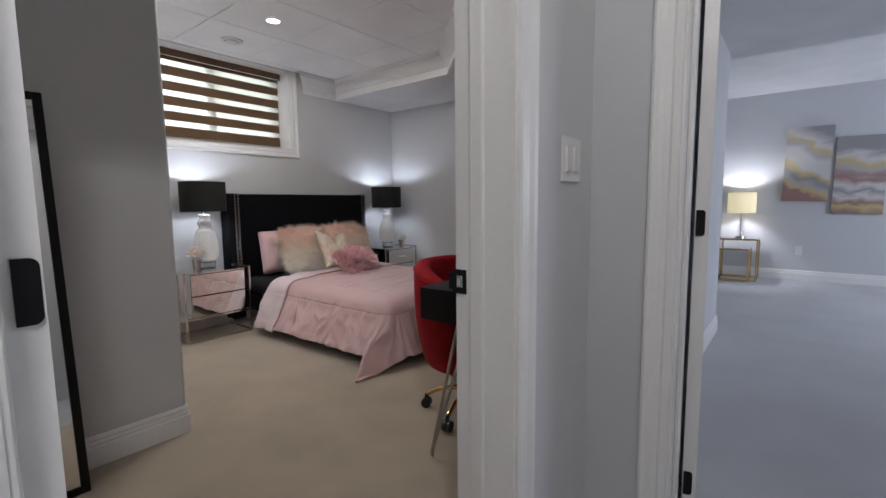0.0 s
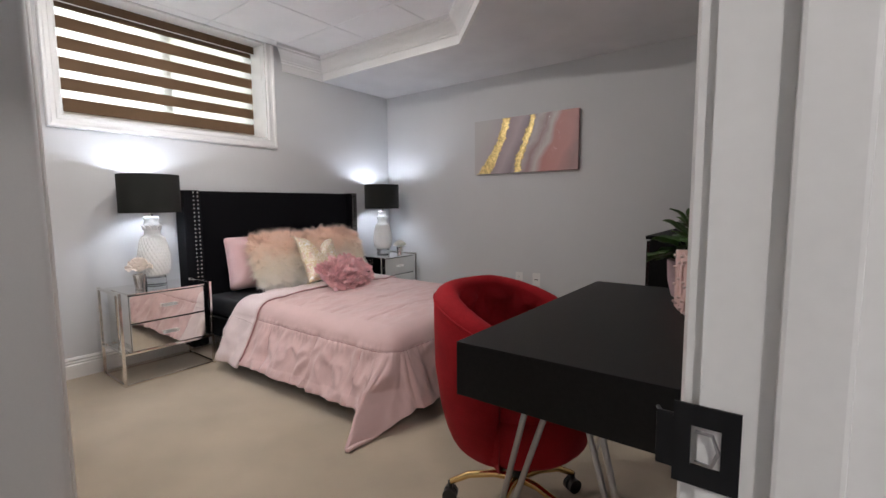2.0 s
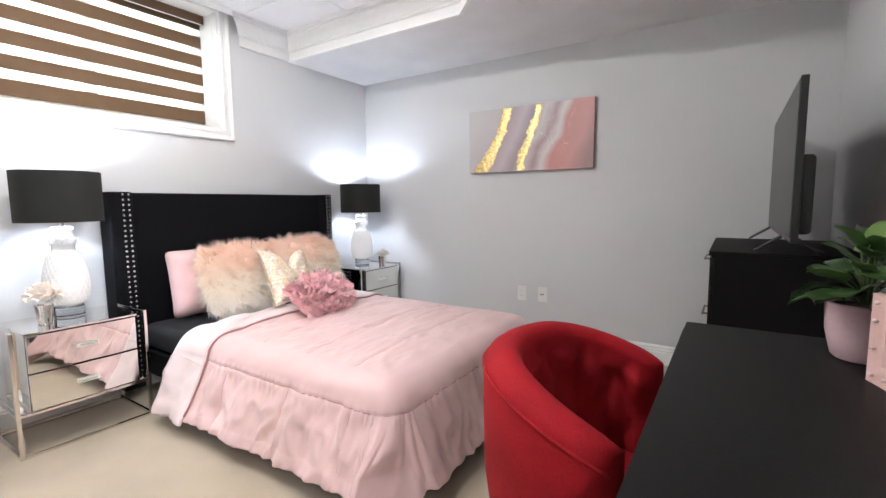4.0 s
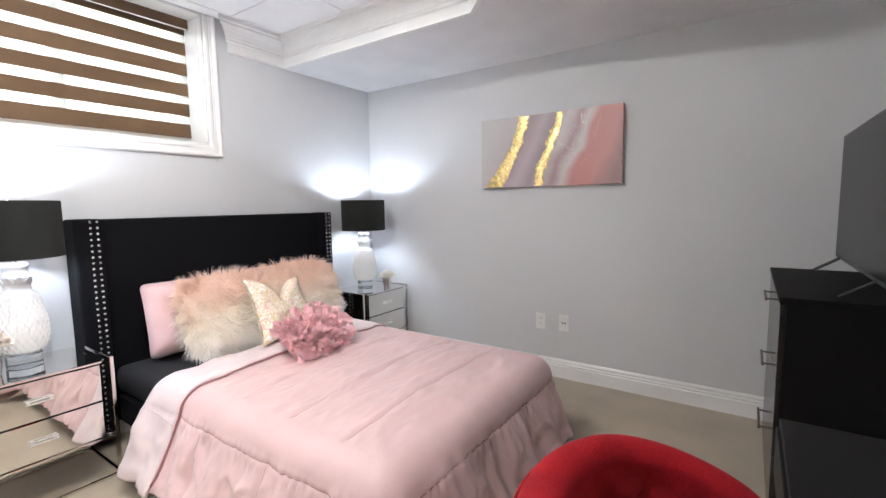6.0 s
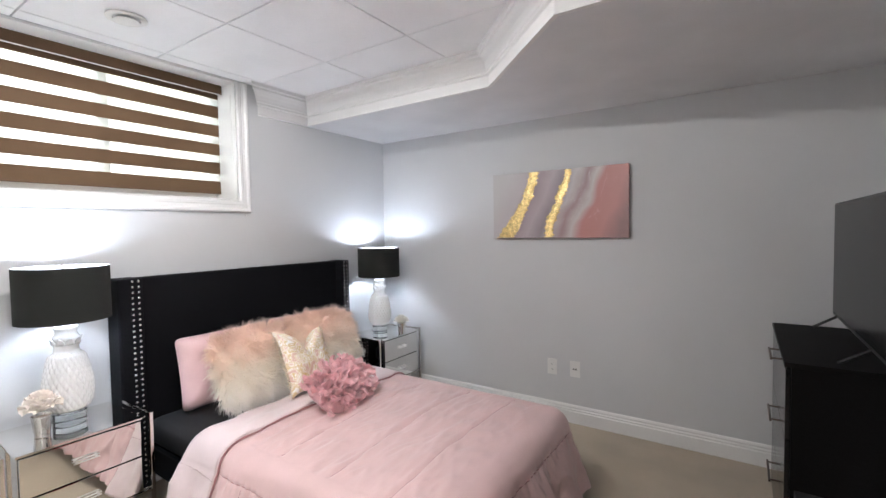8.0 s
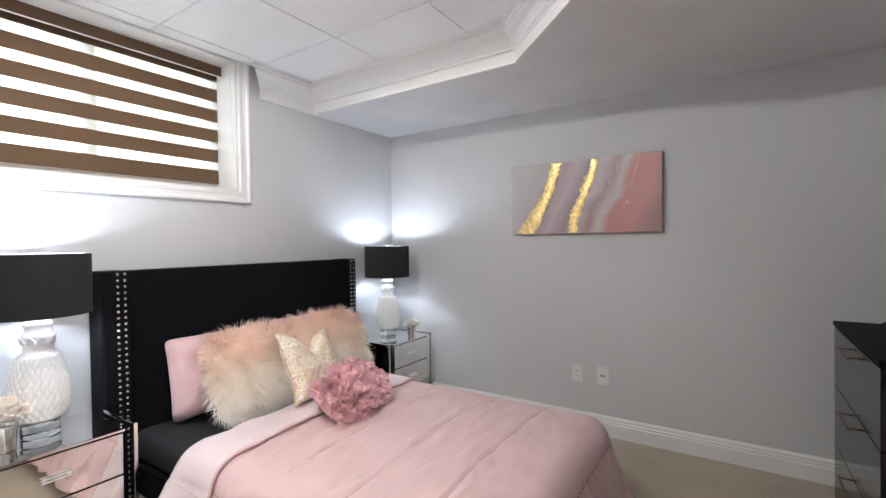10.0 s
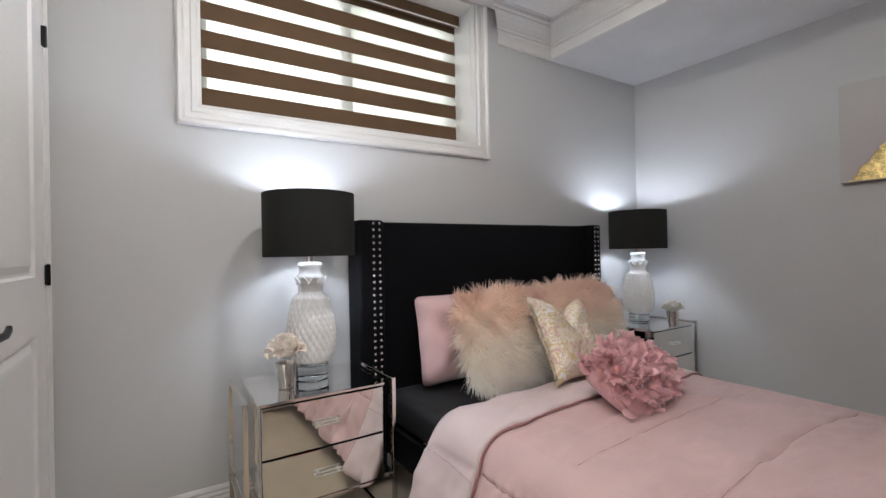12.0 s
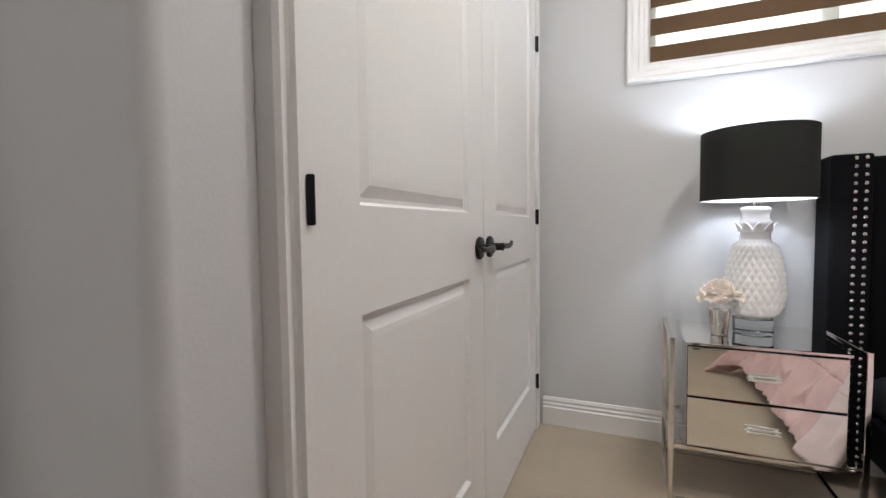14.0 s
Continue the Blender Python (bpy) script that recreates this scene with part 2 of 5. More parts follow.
# poured-paint canvas: greys and mauves to rose, in slanting flowing bands
M_POUR = material("poured_paint_canvas", (0.5, 0.4, 0.4), 0.4, amount=0.02, bump=0.05)
nt, b = nodes_of(M_POUR)
n1 = node(nt, "ShaderNodeTexNoise", Scale=2.6, Detail=3.0, Distortion=0.4)
nt.links.new(coords(nt), n1.inputs["Vector"])
sep = node(nt, "ShaderNodeSeparateXYZ")
nt.links.new(coords(nt), sep.inputs[0])
m1 = node(nt, "ShaderNodeMath")      # x - 0.35 z
m1.operation = "MULTIPLY_ADD"
m1.inputs[1].default_value = -0.42
nt.links.new(sep.outputs["Z"], m1.inputs[0])
nt.links.new(sep.outputs["X"], m1.inputs[2])
m2 = node(nt, "ShaderNodeMath")
m2.operation = "MULTIPLY_ADD"
m2.inputs[1].default_value = 0.22
nt.links.new(n1.outputs["Fac"], m2.inputs[0])
nt.links.new(m1.outputs[0], m2.inputs[2])
m3 = node(nt, "ShaderNodeMath")
m3.operation = "MULTIPLY_ADD"
m3.inputs[1].default_value, m3.inputs[2].default_value = 0.95, 0.40
nt.links.new(m2.outputs[0], m3.inputs[0])
r = ramp(nt, [(0.06, (0.52, 0.50, 0.49)), (0.20, (0.50, 0.45, 0.46)), (0.30, (0.38, 0.30, 0.31)), (0.40, (0.46, 0.38, 0.41)), (0.50, (0.30, 0.25, 0.26)), (0.57, (0.55, 0.50, 0.50)), (0.63, (0.36, 0.24, 0.24)), (0.70, (0.56, 0.50, 0.50)), (0.76, (0.50, 0.22, 0.20)), (0.90, (0.52, 0.25, 0.23)), (1.0, (0.33, 0.20, 0.20))], m3.outputs[0])
nt.links.new(r.outputs[0], b.inputs["Base Color"])

# streaked abstract canvases of the far room: wavering bands of paint, slanting or level
def streak(name, slant, stops):
    m = material(name, (0.5, 0.45, 0.4), 0.5, amount=0.02, bump=0.05)
    nt, b = nodes_of(m)
    n1 = node(nt, "ShaderNodeTexNoise", Scale=2.4, Detail=4.0, Distortion=0.6)
    nt.links.new(coords(nt, (1.0, 1.0, 2.2)), n1.inputs["Vector"])
    sep = node(nt, "ShaderNodeSeparateXYZ")
    nt.links.new(coords(nt), sep.inputs[0])
    lean = node(nt, "ShaderNodeMath")
    lean.operation = "MULTIPLY_ADD"
    lean.inputs[1].default_value = slant
    nt.links.new(sep.outputs["X"], lean.inputs[0])
    nt.links.new(sep.outputs["Z"], lean.inputs[2])
    wave = node(nt, "ShaderNodeMath")
    wave.operation = "MULTIPLY_ADD"
    wave.inputs[1].default_value = 0.34
    nt.links.new(n1.outputs["Fac"], wave.inputs[0])
    nt.links.new(lean.outputs[0], wave.inputs[2])
    put = node(nt, "ShaderNodeMapRange")
    put.inputs["From Min"].default_value, put.inputs["From Max"].default_value = -0.38, 0.72
    nt.links.new(wave.outputs[0], put.inputs["Value"])
    r = ramp(nt, stops, put.outputs[0])
    nt.links.new(r.outputs[0], b.inputs["Base Color"])
    return m


RUST, OCHRE, CHALK, ASH, SLATE = (0.30, 0.17, 0.15), (0.50, 0.40, 0.20), (0.56, 0.54, 0.53), (0.40, 0.37, 0.37), (0.27, 0.26, 0.27)
M_STREAK1 = streak("slanting_streaked_canvas", 0.62, [(0.02, RUST), (0.14, RUST), (0.19, OCHRE), (0.26, ASH), (0.34, SLATE), (0.40, OCHRE), (0.46, CHALK), (0.58, CHALK), (0.66, ASH), (0.72, OCHRE), (0.78, CHALK), (0.94, SLATE)])
M_STREAK2 = streak("level_streaked_canvas", 0.12, [(0.04, RUST), (0.13, OCHRE), (0.18, RUST), (0.26, CHALK), (0.33, SLATE), (0.40, CHALK), (0.47, RUST), (0.55, ASH), (0.62, OCHRE), (0.68, CHALK), (0.80, SLATE), (0.95, SLATE)])

# leaves vary from one to the next
M_LEAF = material("glossy_dark_green_leaf", (0.05, 0.09, 0.03), 0.35, amount=0.1, bump=0.1)
nt, b = nodes_of(M_LEAF)
info = nt.nodes.new("ShaderNodeObjectInfo")
r = ramp(nt, [(0.0, (0.025, 0.060, 0.016)), (0.5, (0.055, 0.115, 0.028)), (1.0, (0.17, 0.27, 0.07))], info.outputs["Random"])
nt.links.new(r.outputs[0], b.inputs["Base Color"])

# warm lit shade of the far lamp
nt, b = nodes_of(M_WARMSHADE)
b.inputs["Emission Color"].default_value = (1.0, 0.86, 0.52, 1)
b.inputs["Emission Strength"].default_value = 0.75


# ---- mesh helpers ----
def V(*a):
    return Vector(a)


def link(name, bm, mat, smooth=False):
    bmesh.ops.recalc_face_normals(bm, faces=bm.faces)
    me = bpy.data.meshes.new(name)
    bm.to_mesh(me)
    bm.free()
    for m in (mat if isinstance(mat, (list, tuple)) else [mat]):
        me.materials.append(m)
    if smooth:
        for p in me.polygons:
            p.use_smooth = True
        if smooth != "all":
            me.set_sharp_from_angle(angle=radians(38))
            for p in me.polygons:      # broad plane faces stay true planes between their rounded edges
                if p.area > 0.0004 and max(abs(c) for c in p.normal) > 0.9999:
                    p.use_smooth = False
    return new(name, me)


def part(name, bm, mat, parent, label="", smooth=True):
    ob = link(name, bm, mat, smooth)
    ob.parent = parent
    if label:
        ob["label"] = label
    return ob


def thing(name, label, category, group="", at=None):
    ob = new(name)
    ob.empty_display_size = 0.05
    if at is not None:
        ob.matrix_world = at
    return tagged(ob, label, category, group)


def structure(name, bm, mat, label, category="", smooth=False):
    return tagged(link(name, bm, mat, smooth), label, category, kind="structure")


def box(bm, x0, x1, y0, y1, z0, z1, bev=0.0, seg=2):
    r = bmesh.ops.create_cube(bm, size=1.0)
    vs = r["verts"]
    for v in vs:
        v.co = V((x0 + x1) / 2 + v.co.x * (x1 - x0), (y0 + y1) / 2 + v.co.y * (y1 - y0), (z0 + z1) / 2 + v.co.z * (z1 - z0))
    if bev:
        es = list({e for v in vs for e in v.link_edges})
        bmesh.ops.bevel(bm, geom=es, offset=bev, segments=seg, profile=0.6, affect="EDGES")
    return bm


def boxes(*specs):
    bm = bmesh.new()
    for s in specs:
        box(bm, *s)
    return bm


def moulding(bm, prof, p0, p1, out, up, m0=0.0, m1=0.0):
    """A strip with the section prof, points (u along out, v along up), from p0 to p1; its ends run on by m0 and m1 times u."""
    p0, p1, out, up = Vector(p0), Vector(p1), Vector(out), Vector(up)
    d = (p1 - p0).normalized()
    a = [bm.verts.new(p0 + out * u + up * v - d * m0 * u) for u, v in prof]
    b = [bm.verts.new(p1 + out * u + up * v + d * m1 * u) for u, v in prof]
    n = len(prof)
    for i in range(n):
        bm.faces.new((a[i], a[(i + 1) % n], b[(i + 1) % n], b[i]))
    bm.faces.new(a)
    bm.faces.new(b[::-1])
    return bm


def lathe(bm, prof, seg=32, at=(0, 0, 0), closed=False):
    rings = []
    for r, z in prof:
        rings.append([bm.verts.new((at[0] + r * math.cos(2 * math.pi * i / seg), at[1] + r * math.sin(2 * math.pi * i / seg), at[2] + z)) for i in range(seg)])
    pairs = list(zip(rings, rings[1:])) + ([(rings[-1], rings[0])] if closed else [])
    for p, q in pairs:
        for i in range(seg):
            bm.faces.new((p[i], p[(i + 1) % seg], q[(i + 1) % seg], q[i]))
    if not closed:
        bm.faces.new(rings[0][::-1])
        bm.faces.new(rings[-1])
    return bm


def tube(bm, pts, r, seg=8, closed=False, taper=1.0):
    pts = [Vector(p) for p in pts]
    n = len(pts)
    rings, side = [], None
    for i, p in enumerate(pts):
        d = (pts[(i + 1) % n] - pts[i - 1]) if closed else (pts[min(i + 1, n - 1)] - pts[max(i - 1, 0)])
        d.normalize()
        if side is None:
            side = d.orthogonal().normalized()
        side = (side - d * side.dot(d)).normalized()
        up = d.cross(side)
        k = r * (1 + (taper - 1) * i / max(1, n - 1))
        rings.append([bm.verts.new(p + (side * math.cos(2 * math.pi * j / seg) + up * math.sin(2 * math.pi * j / seg)) * k) for j in range(seg)])
    for a, b in zip(rings, rings[1:] + ([rings[0]] if closed else [])):
        for j in range(seg):
            bm.faces.new((a[j], a[(j + 1) % seg], b[(j + 1) % seg], b[j]))
    if not closed:
        bm.faces.new(rings[0][::-1])
        bm.faces.new(rings[-1])
    return bm


def grid(bm, nu, nv, f, wrap=False):
    """A sheet of nu x nv cells through f(u, v), u and v from 0 to 1."""
    vs = [[bm.verts.new(f(i / nu, j / nv)) for j in range(nv + 1)] for i in range(nu if wrap else nu + 1)]
    for i in range(nu):
        for j in range(nv):
            a, b = vs[i], vs[(i + 1) % len(vs)]
            bm.faces.new((a[j], b[j], b[j + 1], a[j + 1]))
    return vs


def bump3(x, y, z=0.0):
    return noise.noise(V(x, y, z))


# ---- structure ----
XW, YN, XE, XH = -3.545, 4.778, -0.115, 0.035     # bedroom west, north and east faces, hall face of the east wall
YC, XC, YS = 1.543, -1.72, 0.58                    # closet doors, closet side, south wall of the entry
YW, CR = 1.520, 0.024                             # closet wall face, radius of its rounded corner
Z1, Z2 = 2.20, 2.40                               # soffit, tray ceiling
FY, FE = 3.93, 3.33                               # faces of the soffit: behind the bed, and past its slanting corner
P1, P2 = Vector((-1.974, FY, 0)), Vector((-1.374, FE, 0))
W0, W1, WB, WT = 1.99, 3.350, 1.61, 2.393          # window opening
TH = 0.30
D0, D1, DH = 0.735, 1.53, 2.05                    # bedroom doorway along y, and its height
HY = 1.98                                         # hall end wall

structure("floor", boxes((XW - TH, XH, YS - 0.1, YN + 0.12, -0.1, 0)), M_CARPET, "beige cut-pile carpet, freshly vacuumed", "carpet")
structure("floor_hall", boxes((XH, 4.1, -2.0, 8.3, -0.1, 0), (-3.0, XH, YN + 0.12, 8.3, -0.1, 0)), M_CARPET2, "pale grey carpet of the hall and far room", "carpet")
structure("wall_west", boxes((XW - TH, XW, 0.4, W0, 0, 2.6), (XW - TH, XW, W1, YN + 0.12, 0, 2.6), (XW - TH, XW, W0, W1, 0, WB), (XW - TH, XW, W0, W1, WT, 2.6)), M_WALL, "light grey painted wall with the window", "wall")
structure("wall_north", boxes((XW, XE, YN, YN + 0.12, 0, 2.6)), M_WALL, "light grey painted wall behind the canvas", "wall")
structure("wall_east", boxes((XE, XH, D1 + 0.02, YN + 0.12, 0, 2.6), (XE, XH, -2.0, D0 - 0.02, 0, 2.6), (XE, XH, D0 - 0.02, D1 + 0.02, DH + 0.02, 2.6)), M_WALL, "light grey painted wall with the bedroom doorway", "wall")
CO0, CO1, COH = -3.45, -1.912, 2.04               # closet opening
structure("wall_closet", boxes((CO1 + 0.02, XC - CR, YC - 0.11, YW, 0, 2.6), (XC - 0.12, XC, YS, YW - CR, 0, 2.6), (CO0 - 0.02, CO1 + 0.02, YC - 0.11, YW, COH + 0.02, 2.6), (XW, CO0 - 0.02, YC - 0.11, YW, 0, 2.6)), M_WALL, "light grey painted closet wall with a rounded corner", "wall")
bm = bmesh.new()
lathe(bm, [(CR, 0), (CR, 2.6)], 48, (XC - CR, YW - CR, 0))
structure("wall_corner_bead", bm, M_WALL, "rounded bullnose corner of the closet wall", "wall", True)
structure("wall_south", boxes((XW - TH, XE, YS - 0.1, YS, 0, 2.6)), M_WALL, "light grey painted wall behind the open door", "wall")
structure("wall_hall_end", boxes((XH, 0.255, HY, HY + 0.125, 0, 2.6), (1.09, 2.3, HY, HY + 0.125, 0, 2.6), (0.255, 1.09, HY, HY + 0.125, DH + 0.02, 2.6)), M_WALL2, "blue-grey hall wall with a doorway", "wall")
structure("wall_hall_east", boxes((1.35, 1.45, -2.0, HY, 0, 2.6)), M_WALL2, "plain blue-grey hall wall", "wall")
structure("wall_hall_south", boxes((XH, 1.35, -2.1, -2.0, 0, 2.6)), M_WALL2, "plain blue-grey hall wall", "wall")
structure("wall_far_room_back", boxes((-3.0, 4.1, 8.2, 8.32, 0, 2.6)), M_WALL2, "pale blue-grey wall of the far room", "wall")
structure("wall_far_room_west", boxes((-3.1, -3.0, YN + 0.12, 8.3, 0, 2.6)), M_WALL2, "plain far room wall", "wall")
# unseen wall; its opening is assumed, to go with the added daylight lamp
structure("wall_far_room_east", boxes((4.0, 4.1, HY, 5.2, 0, 2.6), (4.0, 4.1, 7.2, 8.3, 0, 2.6), (4.0, 4.1, 5.2, 7.2, 0, 0.7), (4.0, 4.1, 5.2, 7.2, 2.2, 2.6)), M_WALL2, "unseen far room wall with an assumed opening for the daylight lamp", "wall")
structure("wall_far_room_south", boxes((2.3, 4.0, HY, HY + 0.125, 0, 2.6)), M_WALL2, "plain far room wall", "wall")
# soffits and ceilings
bm = bmesh.new()
plan = [(XW, FY), (P1.x, P1.y), (P2.x, P2.y), (XE, FE), (XE, YN), (XW, YN)]
lo, hi = [bm.verts.new((x, y, Z1)) for x, y in plan], [bm.verts.new((x, y, 2.5)) for x, y in plan]
bm.faces.new(lo)
bm.faces.new(hi)
for k in range(6):
    bm.faces.new((lo[k - 1], lo[k], hi[k], hi[k - 1]))
structure("ceiling_soffit", bm, M_CEIL, "painted dropped soffit round the tile ceiling", "ceiling")
# soffit and far ceiling differ in tone to carry the far lamp's light
structure("ceiling_hall", boxes((XH, 1.35, -2.0, HY, 2.4, 2.5), (XH, 4.0, HY + 0.125, 5.08, 2.2, 2.5)), M_CEIL, "painted ceiling with a dropped soffit, darker as if out of the lamp glow", "ceiling")
structure("ceiling_far_room", boxes((XH, 4.0, 5.08, 8.2, 2.47, 2.6), (-3.0, XH, YN + 0.12, 8.2, 2.47, 2.6)), M_LITCEIL, "painted ceiling of the far room, lightened as if lamp-lit", "ceiling")
# tray of square mineral-fibre tiles in a metal grid
bm = bmesh.new()
xs = [XW] + [-2.83 + 0.61 * k for k in (-1, 0, 1, 2, 3, 4)] + [XE]
ys = [YS] + [2.270 + 0.605 * k for k in (-2, -1, 0, 1, 2)] + [FY]
for x0, x1 in zip(xs, xs[1:]):
    for y0, y1 in zip(ys, ys[1:]):
        box(bm, x0 + 0.0035, x1 - 0.0035, y0 + 0.0035, y1 - 0.0035, Z2 - 0.005, Z2 + 0.015, 0.0015, 1)
structure("ceiling_tiles", bm, M_TILE, "white suspended ceiling tiles", "ceiling")
bm = bmesh.new()
for x in xs[1:-1]:
    box(bm, x - 0.012, x + 0.012, YS, FY, Z2 + 0.0155, Z2 + 0.018)
for y in ys[1:-1]:
    box(bm, XW, XE, y - 0.012, y + 0.012, Z2 + 0.0158, Z2 + 0.0184)
structure("ceiling_grid", bm, M_GRID, "white metal ceiling grid", "ceiling")
# unseen slab, added so that no sky light leaks in from above
structure("roof_slab", boxes((-3.8, 4.2, -2.2, 8.4, 2.6, 2.7)), M_CEIL, "plain unseen slab above the ceilings that keeps sky light out", "ceiling")

# ---- trim ----
BASE = [(0, 0), (0.016, 0), (0.016, 0.082), (0.011, 0.088), (0.013, 0.098), (0.008, 0.106), (0.010, 0.116), (0.004, 0.128), (0, 0.130)]
CASE = [(0, 0), (0.011, 0), (0.014, 0.006), (0.014, 0.018), (0.010, 0.024), (0.012, 0.040), (0.018, 0.052), (0.020, 0.064), (0.016, 0.072), (0, 0.074)]
CROWN = [(0, 0), (0.022, 0), (0.022, 0.006), (0.018, 0.010), (0.018, 0.064), (0.030, 0.070), (0.030, 0.082), (0.036, 0.086), (0.040, 0.100), (0.050, 0.122), (0.066, 0.142), (0.082, 0.154), (0.082, 0.166), (0.092, 0.172), (0.092, 0.200), (0, 0.200)]


def strip(name, prof, p0, p1, out, up, label, m0=0.0, m1=0.0, mat=None):
    return structure(name, moulding(bmesh.new(), prof, p0, p1, out, up, m0, m1), mat or M_TRIM, label, "trim")


BL = "white stepped baseboard along the wall"
strip("baseboard", BASE, (XW, YC + 0.02, 0), (XW, YN, 0), (1, 0, 0), (0, 0, 1), BL, 0, -1)
strip("baseboard", BASE, (XW, YN, 0), (XE, YN, 0), (0, -1, 0), (0, 0, 1), BL, -1, -1)
strip("baseboard", BASE, (XE, YN, 0), (XE, D1 + 0.09, 0), (-1, 0, 0), (0, 0, 1), BL, -1, 0)
strip("baseboard", BASE, (XC, YS, 0), (XC, YW - CR, 0), (1, 0, 0), (0, 0, 1), BL, -1, 0)
bm = bmesh.new()
c = V(XC - CR, YW - CR, 0)
for i in range(6):
    a0, a1 = radians(15 * i), radians(15 * (i + 1))
    o0, o1 = V(math.cos(a0), math.sin(a0), 0), V(math.cos(a1), math.sin(a1), 0)
    p = [bm.verts.new(c + o0 * (CR + u) + V(0, 0, v)) for u, v in BASE]
    q = [bm.verts.new(c + o1 * (CR + u) + V(0, 0, v)) for u, v in BASE]
    for k in range(len(BASE) - 1):
        bm.faces.new((p[k], p[k + 1], q[k + 1], q[k]))
structure("baseboard_corner", bm, M_TRIM, "white baseboard bent round the rounded corner", "trim", True)
strip("baseboard", BASE, (-3.0, 8.2, 0), (4.0, 8.2, 0), (0, -1, 0), (0, 0, 1), BL, -1, -1)
strip("baseboard", BASE, (XH, D1 + 0.095, 0), (XH, HY, 0), (1, 0, 0), (0, 0, 1), BL, 0, -1)
strip("baseboard", BASE, (XH, HY, 0), (0.175, HY, 0), (0, -1, 0), (0, 0, 1), BL, -1, 0)
strip("baseboard", BASE, (XH, HY + 0.125, 0), (XH, YN + 0.12, 0), (1, 0, 0), (0, 0, 1), BL)
CL = "white layered crown moulding round the tray ceiling"
MT = math.tan(radians(22.5))
strip("crown_moulding", CROWN, (XW, FY, Z1), (P1.x, FY, Z1), (0, -1, 0), (0, 0, 1), CL, -1, -MT)
strip("crown_moulding", CROWN, (P1.x, FY, Z1), (P2.x, FE, Z1), (-0.7071, -0.7071, 0), (0, 0, 1), CL, -MT, MT)
strip("crown_moulding", CROWN, (P2.x, FE, Z1), (XE, FE, Z1), (0, -1, 0), (0, 0, 1), CL, MT, 0)
strip("crown_moulding", CROWN, (XW, 3.515, Z1), (XW, FY, Z1), (1, 0, 0), (0, 0, 1), CL, 1.2, -1)


def casing(name, axis, a0, a1, top, plane, out, label, width=1.0, deep=1.0):
    """Three-sided casing round an opening that runs from a0 to a1 along axis, on a wall face at plane."""
    def P(a, z):
        return V(a, plane, z) if axis == "x" else V(plane, a, z)
    A = V(1, 0, 0) if axis == "x" else V(0, 1, 0)
    o = V(*out)
    bm = bmesh.new()

    def leg(p0, p1, up):
        d = (p1 - p0).normalized()
        ends = []
        for p, s in ((p0, -1), (p1, 1)):
            ends.append([bm.verts.new(p + o * u * deep + up * v * width + d * s * (v * width if s * d.z > 0 or abs(d.z) < 0.5 else 0)) for u, v in CASE])
        n = len(CASE)
        for i in range(n):
            bm.faces.new((ends[0][i], ends[0][(i + 1) % n], ends[1][(i + 1) % n], ends[1][i]))
        bm.faces.new(ends[0])
        bm.faces.new(ends[1][::-1])
    leg(P(a0, 0), P(a0, top), -A)
    leg(P(a1, 0), P(a1, top), A)
    leg(P(a0, top), P(a1, top), V(0, 0, 1))
    return structure(name, bm, M_TRIM, label, "trim")


def jamb(name, axis, a0, a1, top, p0, p1, label, stop=None):
    t = 0.018
    sp = [(a0 - t, a0, 0, top + t), (a1, a1 + t, 0, top + t), (a0, a1, top, top + t)]
    bm = bmesh.new()
    for b0, b1, z0, z1 in sp:
        box(bm, *((b0, b1, p0, p1) if axis == "x" else (p0, p1, b0, b1)), z0, z1)
    if stop:
        s0, s1 = stop
        for b0, b1, z0, z1 in ((a0, a0 + 0.011, 0, top), (a1 - 0.011, a1, 0, top), (a0 + 0.011, a1 - 0.011, top - 0.011, top)):
            box(bm, *((b0, b1, s0, s1) if axis == "x" else (s0, s1, b0, b1)), z0, z1, 0.003)
    return structure(name, bm, M_TRIM, label, "trim")


JL = "white painted door jamb with a stop"
casing("door_casing", "y", D0 - 0.006, D1 + 0.006, DH + 0.006, XH, (1, 0, 0), "white moulded casing of the bedroom doorway")
casing("door_casing", "y", D0 - 0.006, D1 + 0.006, DH + 0.006, XE, (-1, 0, 0), "white moulded casing of the bedroom doorway")
jamb("door_jamb", "y", D0, D1, DH, XE - 0.001, XH + 0.001, JL, (XE + 0.04, XE + 0.075))
E2X0, E2X1 = 0.272, 1.07
casing("door_casing", "x", E2X0 - 0.006, E2X1 + 0.006, DH + 0.006, HY, (0, -1, 0), "white moulded casing of the far room doorway")
jamb("door_jamb", "x", E2X0, E2X1, DH, HY - 0.001, HY + 0.126, JL, (HY + 0.05, HY + 0.085))
casing("closet_casing", "x", CO0 - 0.004, CO1 + 0.004, COH + 0.004, YW, (0, 1, 0), "white moulded casing of the closet", width=0.70, deep=1.75)
jamb("closet_jamb", "x", CO0, CO1, COH, YC - 0.111, YC + 0.0085, "white painted closet jamb")
